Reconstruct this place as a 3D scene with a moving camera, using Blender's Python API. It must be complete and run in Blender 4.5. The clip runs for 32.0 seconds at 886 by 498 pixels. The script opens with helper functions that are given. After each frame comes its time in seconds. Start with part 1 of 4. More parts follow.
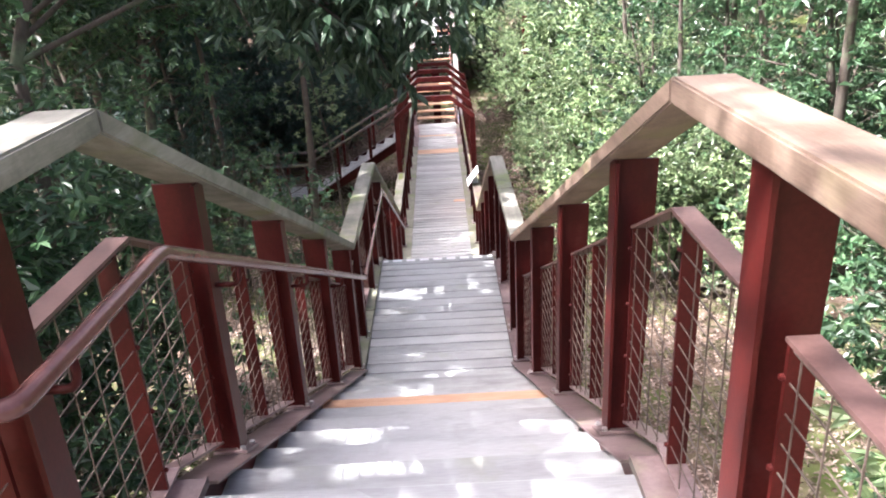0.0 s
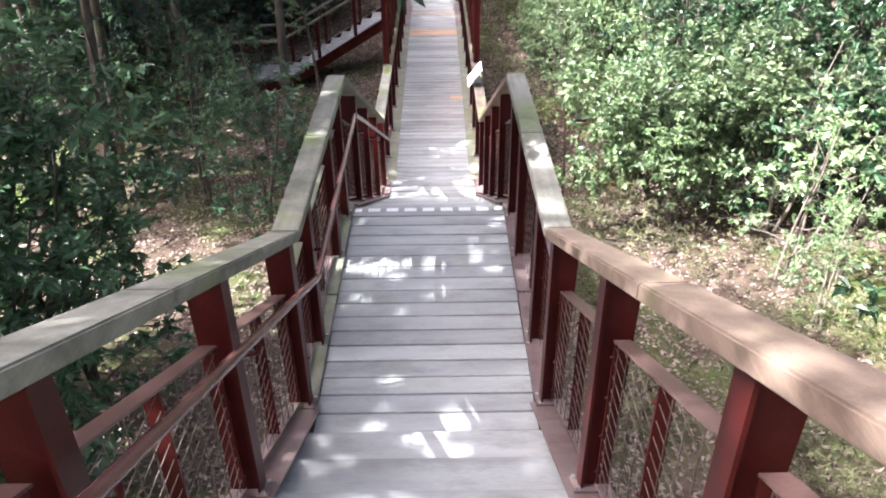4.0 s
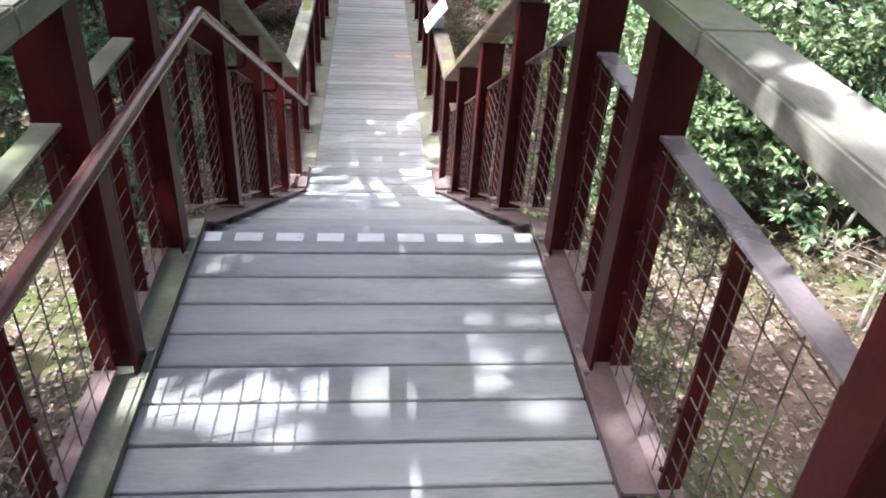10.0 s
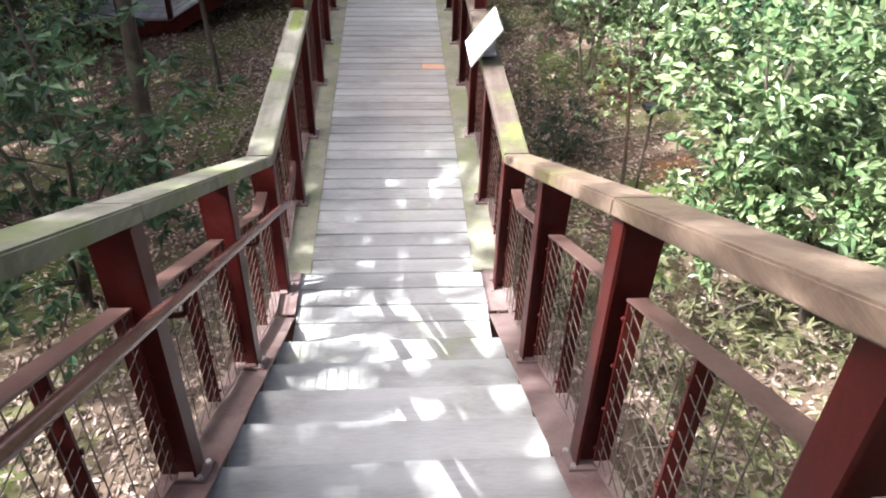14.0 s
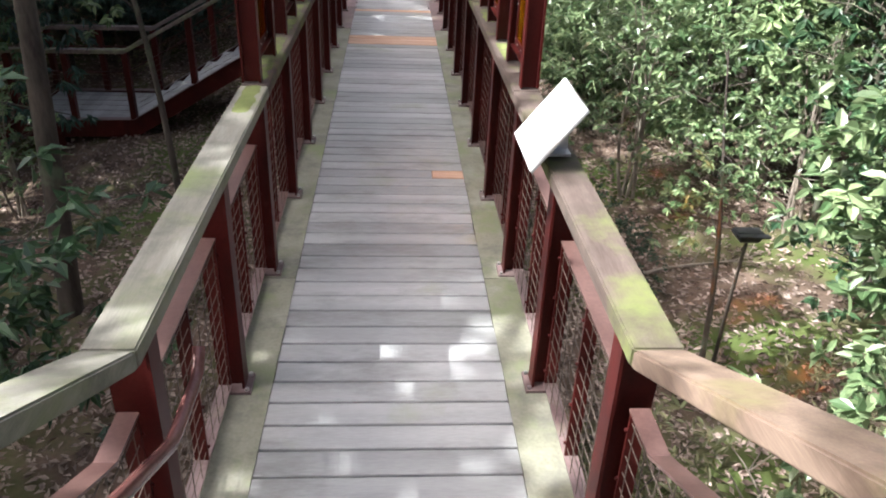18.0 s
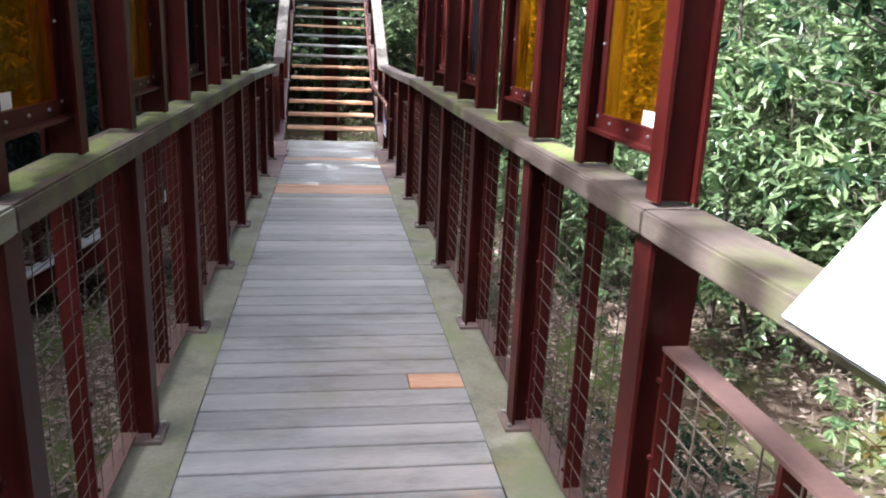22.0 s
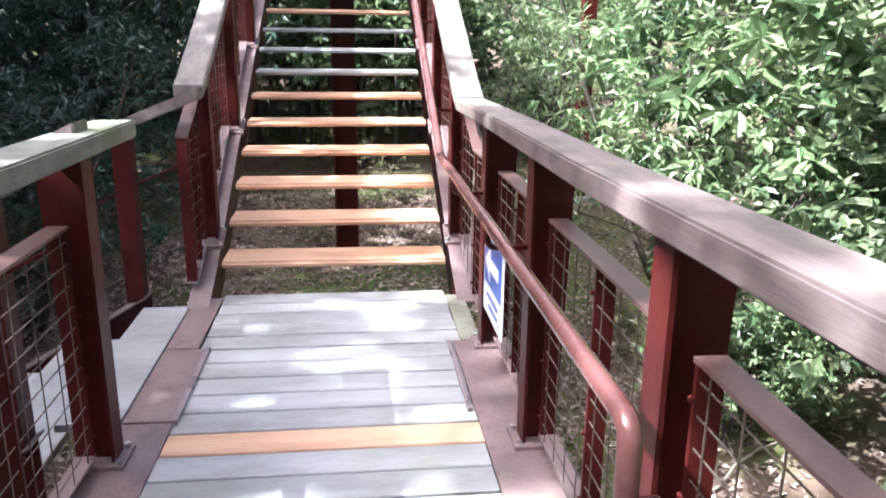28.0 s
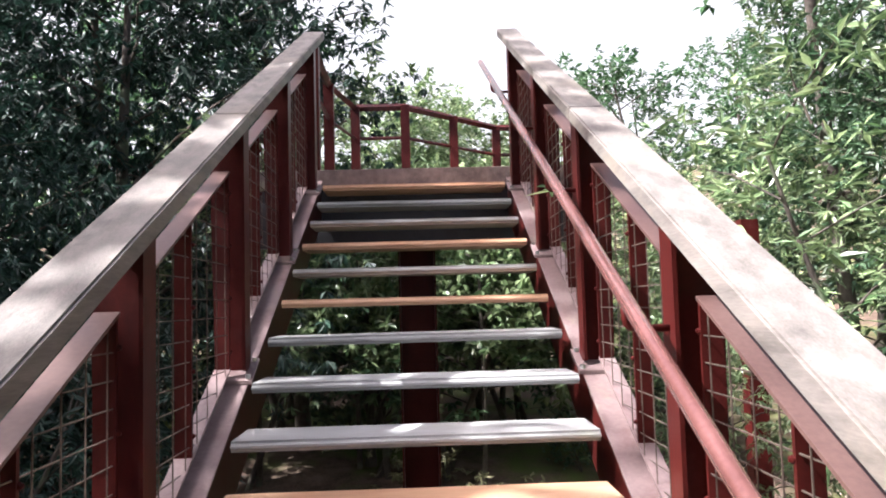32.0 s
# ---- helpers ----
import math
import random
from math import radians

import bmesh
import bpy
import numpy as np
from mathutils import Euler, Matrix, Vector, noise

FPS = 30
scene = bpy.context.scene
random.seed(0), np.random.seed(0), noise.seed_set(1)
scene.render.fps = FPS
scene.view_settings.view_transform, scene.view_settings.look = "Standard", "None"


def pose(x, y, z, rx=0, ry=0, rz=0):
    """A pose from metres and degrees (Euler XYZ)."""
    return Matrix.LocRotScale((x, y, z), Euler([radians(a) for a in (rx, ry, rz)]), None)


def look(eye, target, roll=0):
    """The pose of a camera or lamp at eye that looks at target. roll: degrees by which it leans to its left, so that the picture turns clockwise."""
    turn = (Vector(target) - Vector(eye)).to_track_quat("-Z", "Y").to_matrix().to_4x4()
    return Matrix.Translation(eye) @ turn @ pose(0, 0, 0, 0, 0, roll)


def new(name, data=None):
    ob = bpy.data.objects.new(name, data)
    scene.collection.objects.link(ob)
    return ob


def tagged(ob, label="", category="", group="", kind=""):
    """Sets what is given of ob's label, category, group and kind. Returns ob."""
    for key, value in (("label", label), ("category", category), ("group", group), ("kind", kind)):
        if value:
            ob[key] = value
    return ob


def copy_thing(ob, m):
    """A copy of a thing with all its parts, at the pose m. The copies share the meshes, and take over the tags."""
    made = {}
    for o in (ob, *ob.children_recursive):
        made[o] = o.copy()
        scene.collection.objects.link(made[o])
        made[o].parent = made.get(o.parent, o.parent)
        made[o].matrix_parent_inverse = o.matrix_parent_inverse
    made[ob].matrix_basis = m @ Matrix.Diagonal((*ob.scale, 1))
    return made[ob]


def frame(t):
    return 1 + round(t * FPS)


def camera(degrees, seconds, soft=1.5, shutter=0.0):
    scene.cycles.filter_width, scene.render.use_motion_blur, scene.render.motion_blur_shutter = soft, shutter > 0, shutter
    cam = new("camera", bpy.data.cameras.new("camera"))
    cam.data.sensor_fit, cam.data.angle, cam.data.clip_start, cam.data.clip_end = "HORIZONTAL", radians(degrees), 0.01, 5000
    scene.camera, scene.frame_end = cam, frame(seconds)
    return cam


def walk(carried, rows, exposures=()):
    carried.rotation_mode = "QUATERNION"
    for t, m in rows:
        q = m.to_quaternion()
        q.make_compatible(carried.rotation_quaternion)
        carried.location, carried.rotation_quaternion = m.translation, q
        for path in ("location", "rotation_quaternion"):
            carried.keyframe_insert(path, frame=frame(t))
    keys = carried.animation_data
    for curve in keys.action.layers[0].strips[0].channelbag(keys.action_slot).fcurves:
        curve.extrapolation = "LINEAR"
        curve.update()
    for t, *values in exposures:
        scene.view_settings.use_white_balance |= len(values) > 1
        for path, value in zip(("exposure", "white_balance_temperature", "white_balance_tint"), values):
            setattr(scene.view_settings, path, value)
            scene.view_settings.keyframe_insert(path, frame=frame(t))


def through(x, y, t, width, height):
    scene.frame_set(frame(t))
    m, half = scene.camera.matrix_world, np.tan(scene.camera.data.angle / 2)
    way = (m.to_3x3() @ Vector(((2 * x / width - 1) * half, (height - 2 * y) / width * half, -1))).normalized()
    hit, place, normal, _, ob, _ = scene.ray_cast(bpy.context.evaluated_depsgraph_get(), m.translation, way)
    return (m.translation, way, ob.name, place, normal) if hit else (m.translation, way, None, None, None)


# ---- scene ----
cam = camera(60.3, 32.0, soft=1.9)
PATH = [
    (0, (0.028, 0.298, 1.207), (0.015, 2.151, 0.455), -3.2),
    (0.5, (0.001, 0.606, 1.163), (0.005, 2.46, 0.412), -2.5),
    (1, (-0.043, 0.934, 1.147), (-0.021, 2.775, 0.366), -1.6),
    (1.5, (-0.021, 1.29, 1.13), (-0.013, 3.108, 0.297), -1.8),
    (2, (-0.047, 1.627, 1.119), (-0.034, 3.406, 0.204), -1.6),
    (2.5, (-0.021, 1.936, 1.078), (-0.014, 3.671, 0.084), -2.0),
    (4.5, (-0.005, 3.022, 0.822), (0.008, 4.723, -0.23), -0.2),
    (5, (-0.031, 3.351, 0.662), (-0.012, 5.065, -0.367), -0.1),
    (5.5, (-0.005, 3.669, 0.507), (0.023, 5.386, -0.519), -0.1),
    (6, (-0.002, 3.951, 0.368), (0.046, 5.669, -0.655), 0.3),
    (6.5, (-0.046, 4.227, 0.241), (0.039, 5.945, -0.779), 1.3),
    (7, (-0.016, 4.484, 0.102), (0.083, 6.206, -0.911), 1.4),
    (7.5, (-0.05, 4.75, -0.037), (0.082, 6.472, -1.045), 2.2),
    (8, (-0.057, 5.0, -0.159), (0.103, 6.715, -1.175), 2.8),
    (8.5, (-0.048, 5.226, -0.27), (0.129, 6.931, -1.301), 3.0),
    (9, (-0.078, 5.473, -0.389), (0.116, 7.166, -1.435), 3.6),
    (9.5, (-0.073, 5.761, -0.569), (0.11, 7.418, -1.673), 3.5),
    (10, (-0.101, 6.028, -0.676), (0.088, 7.701, -1.755), 3.8),
    (10.5, (-0.108, 6.328, -0.786), (0.074, 8.023, -1.832), 3.2),
    (11, (-0.096, 6.681, -0.841), (0.066, 8.37, -1.899), 2.3),
    (11.5, (-0.112, 7.083, -0.872), (0.05, 8.748, -1.969), 1.9),
    (12, (-0.086, 7.479, -0.901), (0.057, 9.117, -2.04), 2.1),
    (12.5, (-0.069, 7.825, -0.892), (0.062, 9.424, -2.086), 1.6),
    (13, (-0.067, 8.232, -0.882), (0.054, 9.799, -2.119), 1.1),
    (13.5, (-0.068, 8.626, -0.893), (0.054, 10.2, -2.122), 1.7),
    (14, (-0.052, 8.92, -0.929), (0.063, 10.518, -2.126), 1.6),
    (14.5, (-0.11, 9.178, -1.115), (0.025, 10.816, -2.263), 2.0),
    (16.5, (-0.078, 10.207, -1.516), (0.011, 11.892, -2.59), 1.6),
    (17, (-0.113, 10.477, -1.641), (-0.019, 12.198, -2.656), 1.8),
    (17.5, (-0.12, 10.758, -1.759), (-0.005, 12.507, -2.723), 2.2),
    (18, (-0.098, 11.053, -1.887), (0.037, 12.805, -2.843), 2.5),
    (18.5, (-0.142, 11.342, -2.036), (0.035, 13.086, -2.998), 3.7),
    (19, (-0.111, 11.61, -2.174), (0.083, 13.356, -3.129), 3.7),
    (19.5, (-0.129, 11.891, -2.342), (0.097, 13.654, -3.257), 4.3),
    (20, (-0.113, 12.12, -2.457), (0.127, 13.898, -3.342), 4.3),
    (20.5, (-0.088, 12.368, -2.557), (0.156, 14.161, -3.409), 3.6),
    (21, (-0.16, 12.671, -2.684), (0.127, 14.497, -3.449), 3.9),
    (21.5, (-0.136, 13.017, -2.752), (0.153, 14.885, -3.404), 2.6),
    (22, (-0.141, 13.466, -2.734), (0.156, 15.369, -3.274), 2.4),
    (22.5, (-0.117, 13.91, -2.693), (0.181, 15.833, -3.153), 2.1),
    (23, (-0.07, 14.45, -2.68), (0.211, 16.377, -3.134), 1.8),
    (23.5, (-0.066, 15.03, -2.684), (0.199, 16.959, -3.145), 1.9),
    (24, (-0.066, 15.607, -2.683), (0.185, 17.537, -3.145), 2.2),
    (24.5, (-0.122, 16.207, -2.692), (0.135, 18.138, -3.145), 2.7),
    (25, (-0.092, 16.823, -2.703), (0.142, 18.757, -3.156), 2.5),
    (25.5, (-0.054, 17.418, -2.715), (0.157, 19.354, -3.171), 2.2),
    (27.5, (0.017, 19.822, -2.843), (0.232, 21.743, -3.354), 0.5),
    (28, (0.025, 20.375, -2.854), (0.247, 22.288, -3.395), 0.7),
    (28.5, (0.016, 20.823, -2.838), (0.215, 22.732, -3.4), 1.1),
    (29, (-0.034, 21.318, -2.829), (0.125, 23.227, -3.402), 1.5),
    (29.5, (-0.03, 21.798, -2.815), (0.068, 23.725, -3.343), 1.7),
    (30, (-0.074, 22.286, -2.802), (0.029, 24.242, -3.205), 1.2),
    (30.5, (-0.061, 22.712, -2.774), (0.024, 24.68, -3.12), -0.4),
    (31, (-0.071, 23.13, -2.788), (-0.01, 25.119, -2.99), -1.5),
    (31.5, (-0.088, 23.501, -2.735), (-0.032, 25.5, -2.771), -1.9),
    (32, (-0.075, 23.814, -2.694), (-0.014, 25.808, -2.548), -1.6),
]
EXPOSURES = [(0.0, 2.32, 5950, 18), (4.5, 2.15, 5800, 15), (7.0, 2.05, 5850, 14), (10.0, 1.97, 5650, 13), (14.0, 1.97, 5950, 11), (17.0, 1.71, 5950, 11), (19.0, 1.49, 5800, 11), (22.0, 1.77, 5600, 10), (24.0, 2.15, 5350, 12), (25.0, 2.52, 5350, 13), (28.0, 2.41, 5550, 14), (29.0, 2.12, 5450, 16), (30.0, 2.17, 5450, 18), (31.0, 1.95, 5550, 20), (32.0, 1.75, 5950, 18)]
walk(cam, [(t, look(eye, target, roll)) for t, eye, target, roll in PATH], EXPOSURES)

# ---- world and light ----
world = bpy.data.worlds.new("world")
scene.world = world
world.use_nodes = True
wn, wl = world.node_tree.nodes, world.node_tree.links
sky = wn.new("ShaderNodeTexSky")
sky.sky_type, sky.sun_disc = "NISHITA", False
SUN = Vector((-0.825, -0.20, 1.0)).normalized()      # towards the sun
sky.sun_elevation = math.asin(SUN.z)
sky.sun_rotation = math.atan2(SUN.x, SUN.y)
sky.air_density, sky.dust_density, sky.ozone_density = 0.3, 9.5, 0.0
wn["Background"].inputs[1].default_value = 0.15
wl.new(sky.outputs[0], wn["Background"].inputs[0])
sun = new("sun", bpy.data.lights.new("sun", "SUN"))
sun.data.energy, sun.data.angle, sun.data.color = 4.5, radians(0.5), (1.0, 0.95, 0.86)
sun.matrix_world = look(SUN * 40, (0, 0, 0))


# ---- materials ----
def nodes_of(name):
    m = bpy.data.materials.new(name)
    m.use_nodes = True
    return m, m.node_tree.nodes, m.node_tree.links, m.node_tree.nodes["Principled BSDF"]


def surface(name, dark, light, scale=8.0, rough=0.6, metal=0.0, stretch=(1, 1, 1), fine=60.0, bump=0.15,
            per_object=0.0, spot=None, spot_scale=1.5, spot_at=0.58, rough_var=0.12, spec=0.5, stain=None, stain_scale=3.0, stain_at=0.6, stain_stretch=(1, 1, 1)):
    """A paint, wood or stone: two tones by coarse noise, fine grain in tone and relief, optional patches of a third tone."""
    m, n, l, b = nodes_of(name)
    geo = n.new("ShaderNodeNewGeometry")
    mp = n.new("ShaderNodeMapping")
    mp.inputs["Scale"].default_value = stretch
    l.new(geo.outputs["Position"], mp.inputs["Vector"])
    coarse, grain = n.new("ShaderNodeTexNoise"), n.new("ShaderNodeTexNoise")
    coarse.inputs["Scale"].default_value, coarse.inputs["Detail"].default_value = scale, 6
    grain.inputs["Scale"].default_value, grain.inputs["Detail"].default_value = fine, 4
    l.new(mp.outputs[0], coarse.inputs["Vector"])
    l.new(mp.outputs[0], grain.inputs["Vector"])
    add = n.new("ShaderNodeMath")
    add.operation = "MULTIPLY_ADD"
    add.inputs[1].default_value = 0.45
    l.new(grain.outputs["Fac"], add.inputs[0])
    l.new(coarse.outputs["Fac"], add.inputs[2])
    ramp = n.new("ShaderNodeMapRange")
    ramp.inputs["From Min"].default_value, ramp.inputs["From Max"].default_value = 0.5, 0.95
    l.new(add.outputs[0], ramp.inputs["Value"])
    fac = ramp.outputs[0]
    mix = n.new("ShaderNodeMix")
    mix.data_type = "RGBA"
    mix.inputs["A"].default_value, mix.inputs["B"].default_value = (*dark, 1), (*light, 1)
    l.new(fac, mix.inputs["Factor"])
    colour = mix.outputs["Result"]
    if spot:
        patch = n.new("ShaderNodeTexNoise")
        patch.inputs["Scale"].default_value, patch.inputs["Detail"].default_value = spot_scale, 7
        patch.inputs["Roughness"].default_value = 0.62
        l.new(geo.outputs["Position"], patch.inputs["Vector"])
        pr = n.new("ShaderNodeMapRange")
        pr.inputs["From Min"].default_value, pr.inputs["From Max"].default_value = spot_at - 0.07, spot_at + 0.07
        l.new(patch.outputs["Fac"], pr.inputs["Value"])
        mix2 = n.new("ShaderNodeMix")
        mix2.data_type = "RGBA"
        mix2.inputs["B"].default_value = (*spot, 1)
        l.new(pr.outputs[0], mix2.inputs["Factor"])
        l.new(colour, mix2.inputs["A"])
        colour = mix2.outputs["Result"]
    if stain:
        sm, worn = n.new("ShaderNodeMapping"), n.new("ShaderNodeTexNoise")
        sm.inputs["Scale"].default_value, sm.inputs["Location"].default_value = stain_stretch, (3.7, 8.1, 5.3)
        worn.inputs["Scale"].default_value, worn.inputs["Detail"].default_value = stain_scale, 9
        worn.inputs["Roughness"].default_value = 0.7
        l.new(geo.outputs["Position"], sm.inputs["Vector"])
        l.new(sm.outputs[0], worn.inputs["Vector"])
        wr = n.new("ShaderNodeMapRange")
        wr.inputs["From Min"].default_value, wr.inputs["From Max"].default_value = stain_at - 0.09, stain_at + 0.09
        wr.inputs["To Max"].default_value = 0.75
        l.new(worn.outputs["Fac"], wr.inputs["Value"])
        mix3 = n.new("ShaderNodeMix")
        mix3.data_type = "RGBA"
        mix3.inputs["B"].default_value = (*stain, 1)
        l.new(wr.outputs[0], mix3.inputs["Factor"])
        l.new(colour, mix3.inputs["A"])
        colour = mix3.outputs["Result"]
    if per_object:
        info = n.new("ShaderNodeObjectInfo")
        vary = n.new("ShaderNodeMapRange")
        vary.inputs["To Min"].default_value, vary.inputs["To Max"].default_value = 1 - per_object, 1 + per_object
        l.new(info.outputs["Random"], vary.inputs["Value"])
        hsv = n.new("ShaderNodeHueSaturation")
        l.new(vary.outputs[0], hsv.inputs["Value"])
        l.new(colour, hsv.inputs["Color"])
        colour = hsv.outputs[0]
    l.new(colour, b.inputs["Base Color"])
    rr = n.new("ShaderNodeMapRange")
    rr.inputs["To Min"].default_value, rr.inputs["To Max"].default_value = rough - rough_var, rough + rough_var
    l.new(coarse.outputs["Fac"], rr.inputs["Value"])
    l.new(rr.outputs[0], b.inputs["Roughness"])
    b.inputs["Metallic"].default_value = metal
    b.inputs["Specular IOR Level"].default_value = spec
    bp = n.new("ShaderNodeBump")
    bp.inputs["Strength"].default_value, bp.inputs["Distance"].default_value = bump, 0.004
    l.new(add.outputs[0], bp.inputs["Height"])
    l.new(bp.outputs[0], b.inputs["Normal"])
    return m


def foliage(name, a, b_, through=0.35, rough=0.42):
    """Leaves: tone varies from leaf to leaf and from plant to plant; some light passes through."""
    m, n, l, b = nodes_of(name)
    geo, info = n.new("ShaderNodeNewGeometry"), n.new("ShaderNodeObjectInfo")
    mix = n.new("ShaderNodeMix")
    mix.data_type = "RGBA"
    mix.inputs["A"].default_value, mix.inputs["B"].default_value = (*a, 1), (*b_, 1)
    l.new(geo.outputs["Random Per Island"], mix.inputs["Factor"])
    hsv = n.new("ShaderNodeHueSaturation")
    vary = n.new("ShaderNodeMapRange")
    vary.inputs["To Min"].default_value, vary.inputs["To Max"].default_value = 0.6, 1.3
    l.new(info.outputs["Random"], vary.inputs["Value"])
    patch = n.new("ShaderNodeTexNoise")
    patch.inputs["Scale"].default_value, patch.inputs["Detail"].default_value = 1.1, 3
    l.new(geo.outputs["Position"], patch.inputs["Vector"])
    spread = n.new("ShaderNodeMapRange")
    spread.inputs["From Min"].default_value, spread.inputs["From Max"].default_value = 0.3, 0.7
    spread.inputs["To Min"].default_value, spread.inputs["To Max"].default_value = 0.6, 1.35
    l.new(patch.outputs["Fac"], spread.inputs["Value"])
    tone = n.new("ShaderNodeMath")
    tone.operation = "MULTIPLY"
    l.new(vary.outputs[0], tone.inputs[0])
    l.new(spread.outputs[0], tone.inputs[1])
    l.new(tone.outputs[0], hsv.inputs["Value"])
    hue = n.new("ShaderNodeMapRange")
    hue.inputs["To Min"].default_value, hue.inputs["To Max"].default_value = 0.515, 0.482
    l.new(patch.outputs["Fac"], hue.inputs["Value"])
    l.new(hue.outputs[0], hsv.inputs["Hue"])
    l.new(mix.outputs["Result"], hsv.inputs["Color"])
    l.new(hsv.outputs[0], b.inputs["Base Color"])
    b.inputs["Roughness"].default_value = rough
    tr = n.new("ShaderNodeBsdfTranslucent")
    l.new(hsv.outputs[0], tr.inputs["Color"])
    ms = n.new("ShaderNodeMixShader")
    ms.inputs[0].default_value = through
    l.new(b.outputs[0], ms.inputs[1])
    l.new(tr.outputs[0], ms.inputs[2])
    l.new(ms.outputs[0], n["Material Output"].inputs[0])
    return m


def acrylic(name, tint, body=0.25, rough=0.03):
    """A tinted clear sheet: coloured see-through with a glossy face."""
    m, n, l, b = nodes_of(name)
    b.inputs["Base Color"].default_value = (*[c * 0.6 for c in tint], 1)
    b.inputs["Roughness"].default_value = rough
    tp = n.new("ShaderNodeBsdfTransparent")
    tp.inputs[0].default_value = (*tint, 1)
    ms = n.new("ShaderNodeMixShader")
    ms.inputs[0].default_value = body
    l.new(tp.outputs[0], ms.inputs[1])
    l.new(b.outputs[0], ms.inputs[2])
    l.new(ms.outputs[0], n["Material Output"].inputs[0])
    return m


M_STEEL = surface("oxide_red_painted_steel", (0.040, 0.0053, 0.0047), (0.076, 0.0110, 0.0090), 3.0, 0.44, fine=90, bump=0.08, spot=(0.080, 0.021, 0.018), spot_scale=6, spot_at=0.66, spec=0.18, stain=(0.018, 0.0045, 0.0045), stain_scale=2.4, stain_at=0.58, stain_stretch=(1.5, 1.5, 0.5))
M_PLATE = surface("worn_red_steel_plate", (0.155, 0.108, 0.105), (0.25, 0.188, 0.18), 4.0, 0.42, fine=70, bump=0.12, spot=(0.25, 0.22, 0.16), spot_scale=3.0, spot_at=0.64, stain=(0.10, 0.05, 0.048), stain_scale=4, stain_at=0.58)
M_MOSSPLATE = surface("algae_covered_plate", (0.18, 0.18, 0.125), (0.31, 0.31, 0.245), 4.0, 0.7, fine=60, bump=0.2, spot=(0.20, 0.235, 0.12), spot_scale=2.6, spot_at=0.58, stain=(0.12, 0.115, 0.10), stain_scale=4, stain_at=0.58)
M_DECK = surface("grey_weathered_decking", (0.285, 0.293, 0.290), (0.435, 0.445, 0.440), 2.2, 0.42, stretch=(0.35, 3, 1), fine=55, bump=0.14, per_object=0.16, spot=(0.28, 0.30, 0.215), spot_scale=1.4, spot_at=0.64, stain=(0.20, 0.20, 0.185), stain_scale=2.6, stain_at=0.58, stain_stretch=(0.6, 1.6, 1))
M_ORANGE = surface("fresh_tan_timber_board", (0.52, 0.30, 0.175), (0.68, 0.45, 0.30), 3.0, 0.5, stretch=(0.35, 4, 4), fine=40, bump=0.1, per_object=0.08, stain=(0.36, 0.17, 0.085), stain_scale=3, stain_at=0.6, stain_stretch=(0.5, 3, 1))
M_RAIL = surface("grey_green_timber_rail", (0.165, 0.16, 0.13), (0.30, 0.292, 0.245), 5.0, 0.7, stretch=(4, 0.35, 4), fine=60, bump=0.35, spot=(0.165, 0.195, 0.085), spot_scale=1.6, spot_at=0.58, stain=(0.075, 0.08, 0.06), stain_scale=3.2, stain_at=0.57)
M_RAILRED = surface("stained_timber_rail", (0.125, 0.096, 0.088), (0.24, 0.190, 0.178), 5.0, 0.65, stretch=(4, 0.35, 4), fine=60, bump=0.35, spot=(0.21, 0.23, 0.12), spot_scale=1.6, spot_at=0.60, stain=(0.055, 0.042, 0.038), stain_scale=3.4, stain_at=0.57)
# tan timber with its tone lightened for sunlight on the right-hand rails
M_RAILTAN = surface("sunlit_tan_rail", (0.145, 0.102, 0.076), (0.30, 0.222, 0.165), 5.0, 0.62, stretch=(4, 0.35, 4), fine=60, bump=0.35, spot=(0.20, 0.18, 0.085), spot_scale=1.8, spot_at=0.6, stain=(0.09, 0.055, 0.036), stain_scale=3.4, stain_at=0.58)
M_RAILMOSS = surface("mossy_timber_rail", (0.068, 0.048, 0.040), (0.145, 0.112, 0.094), 5.0, 0.8, stretch=(4, 0.35, 4), fine=60, bump=0.4, spot=(0.15, 0.175, 0.055), spot_scale=1.7, spot_at=0.56, stain=(0.06, 0.05, 0.04), stain_scale=3.4, stain_at=0.58)
M_RAILPALE = surface("bleached_timber_rail", (0.125, 0.114, 0.102), (0.26, 0.235, 0.21), 5.0, 0.7, stretch=(4, 0.35, 4), fine=60, bump=0.35, per_object=0.05, spot=(0.25, 0.22, 0.18), spot_scale=2.2, spot_at=0.62, stain=(0.075, 0.066, 0.058), stain_scale=6, stain_at=0.6, stain_stretch=(2, 0.5, 2))
M_MOSS = surface("yellow_green_moss", (0.125, 0.152, 0.044), (0.205, 0.24, 0.078), 6.0, 0.95, fine=140, bump=0.8, spot=(0.12, 0.105, 0.075), spot_scale=5, spot_at=0.58)
M_BAR = surface("dull_red_flat_bar", (0.080, 0.042, 0.037), (0.150, 0.088, 0.076), 4.0, 0.45, fine=70, bump=0.1)
# pale base colour: sky reflection on the landing bars, bare metal on edge strips
M_WORNSHEEN = surface("worn_sky_sheen_bar", (0.16, 0.13, 0.135), (0.28, 0.24, 0.245), 5, 0.3, fine=70, bump=0.08)
M_TUBE = surface("satin_red_brown_tube", (0.13, 0.055, 0.049), (0.20, 0.092, 0.083), 4, 0.22, 0.2, fine=80, bump=0.04, rough_var=0.08)
M_WIRE = surface("rusty_galvanised_wire", (0.075, 0.055, 0.045), (0.17, 0.135, 0.11), 20, 0.5, 0.4, bump=0.02)
M_BOLT = surface("zinc_bolt", (0.45, 0.44, 0.43), (0.62, 0.61, 0.6), 30, 0.35, 0.9, bump=0.02)
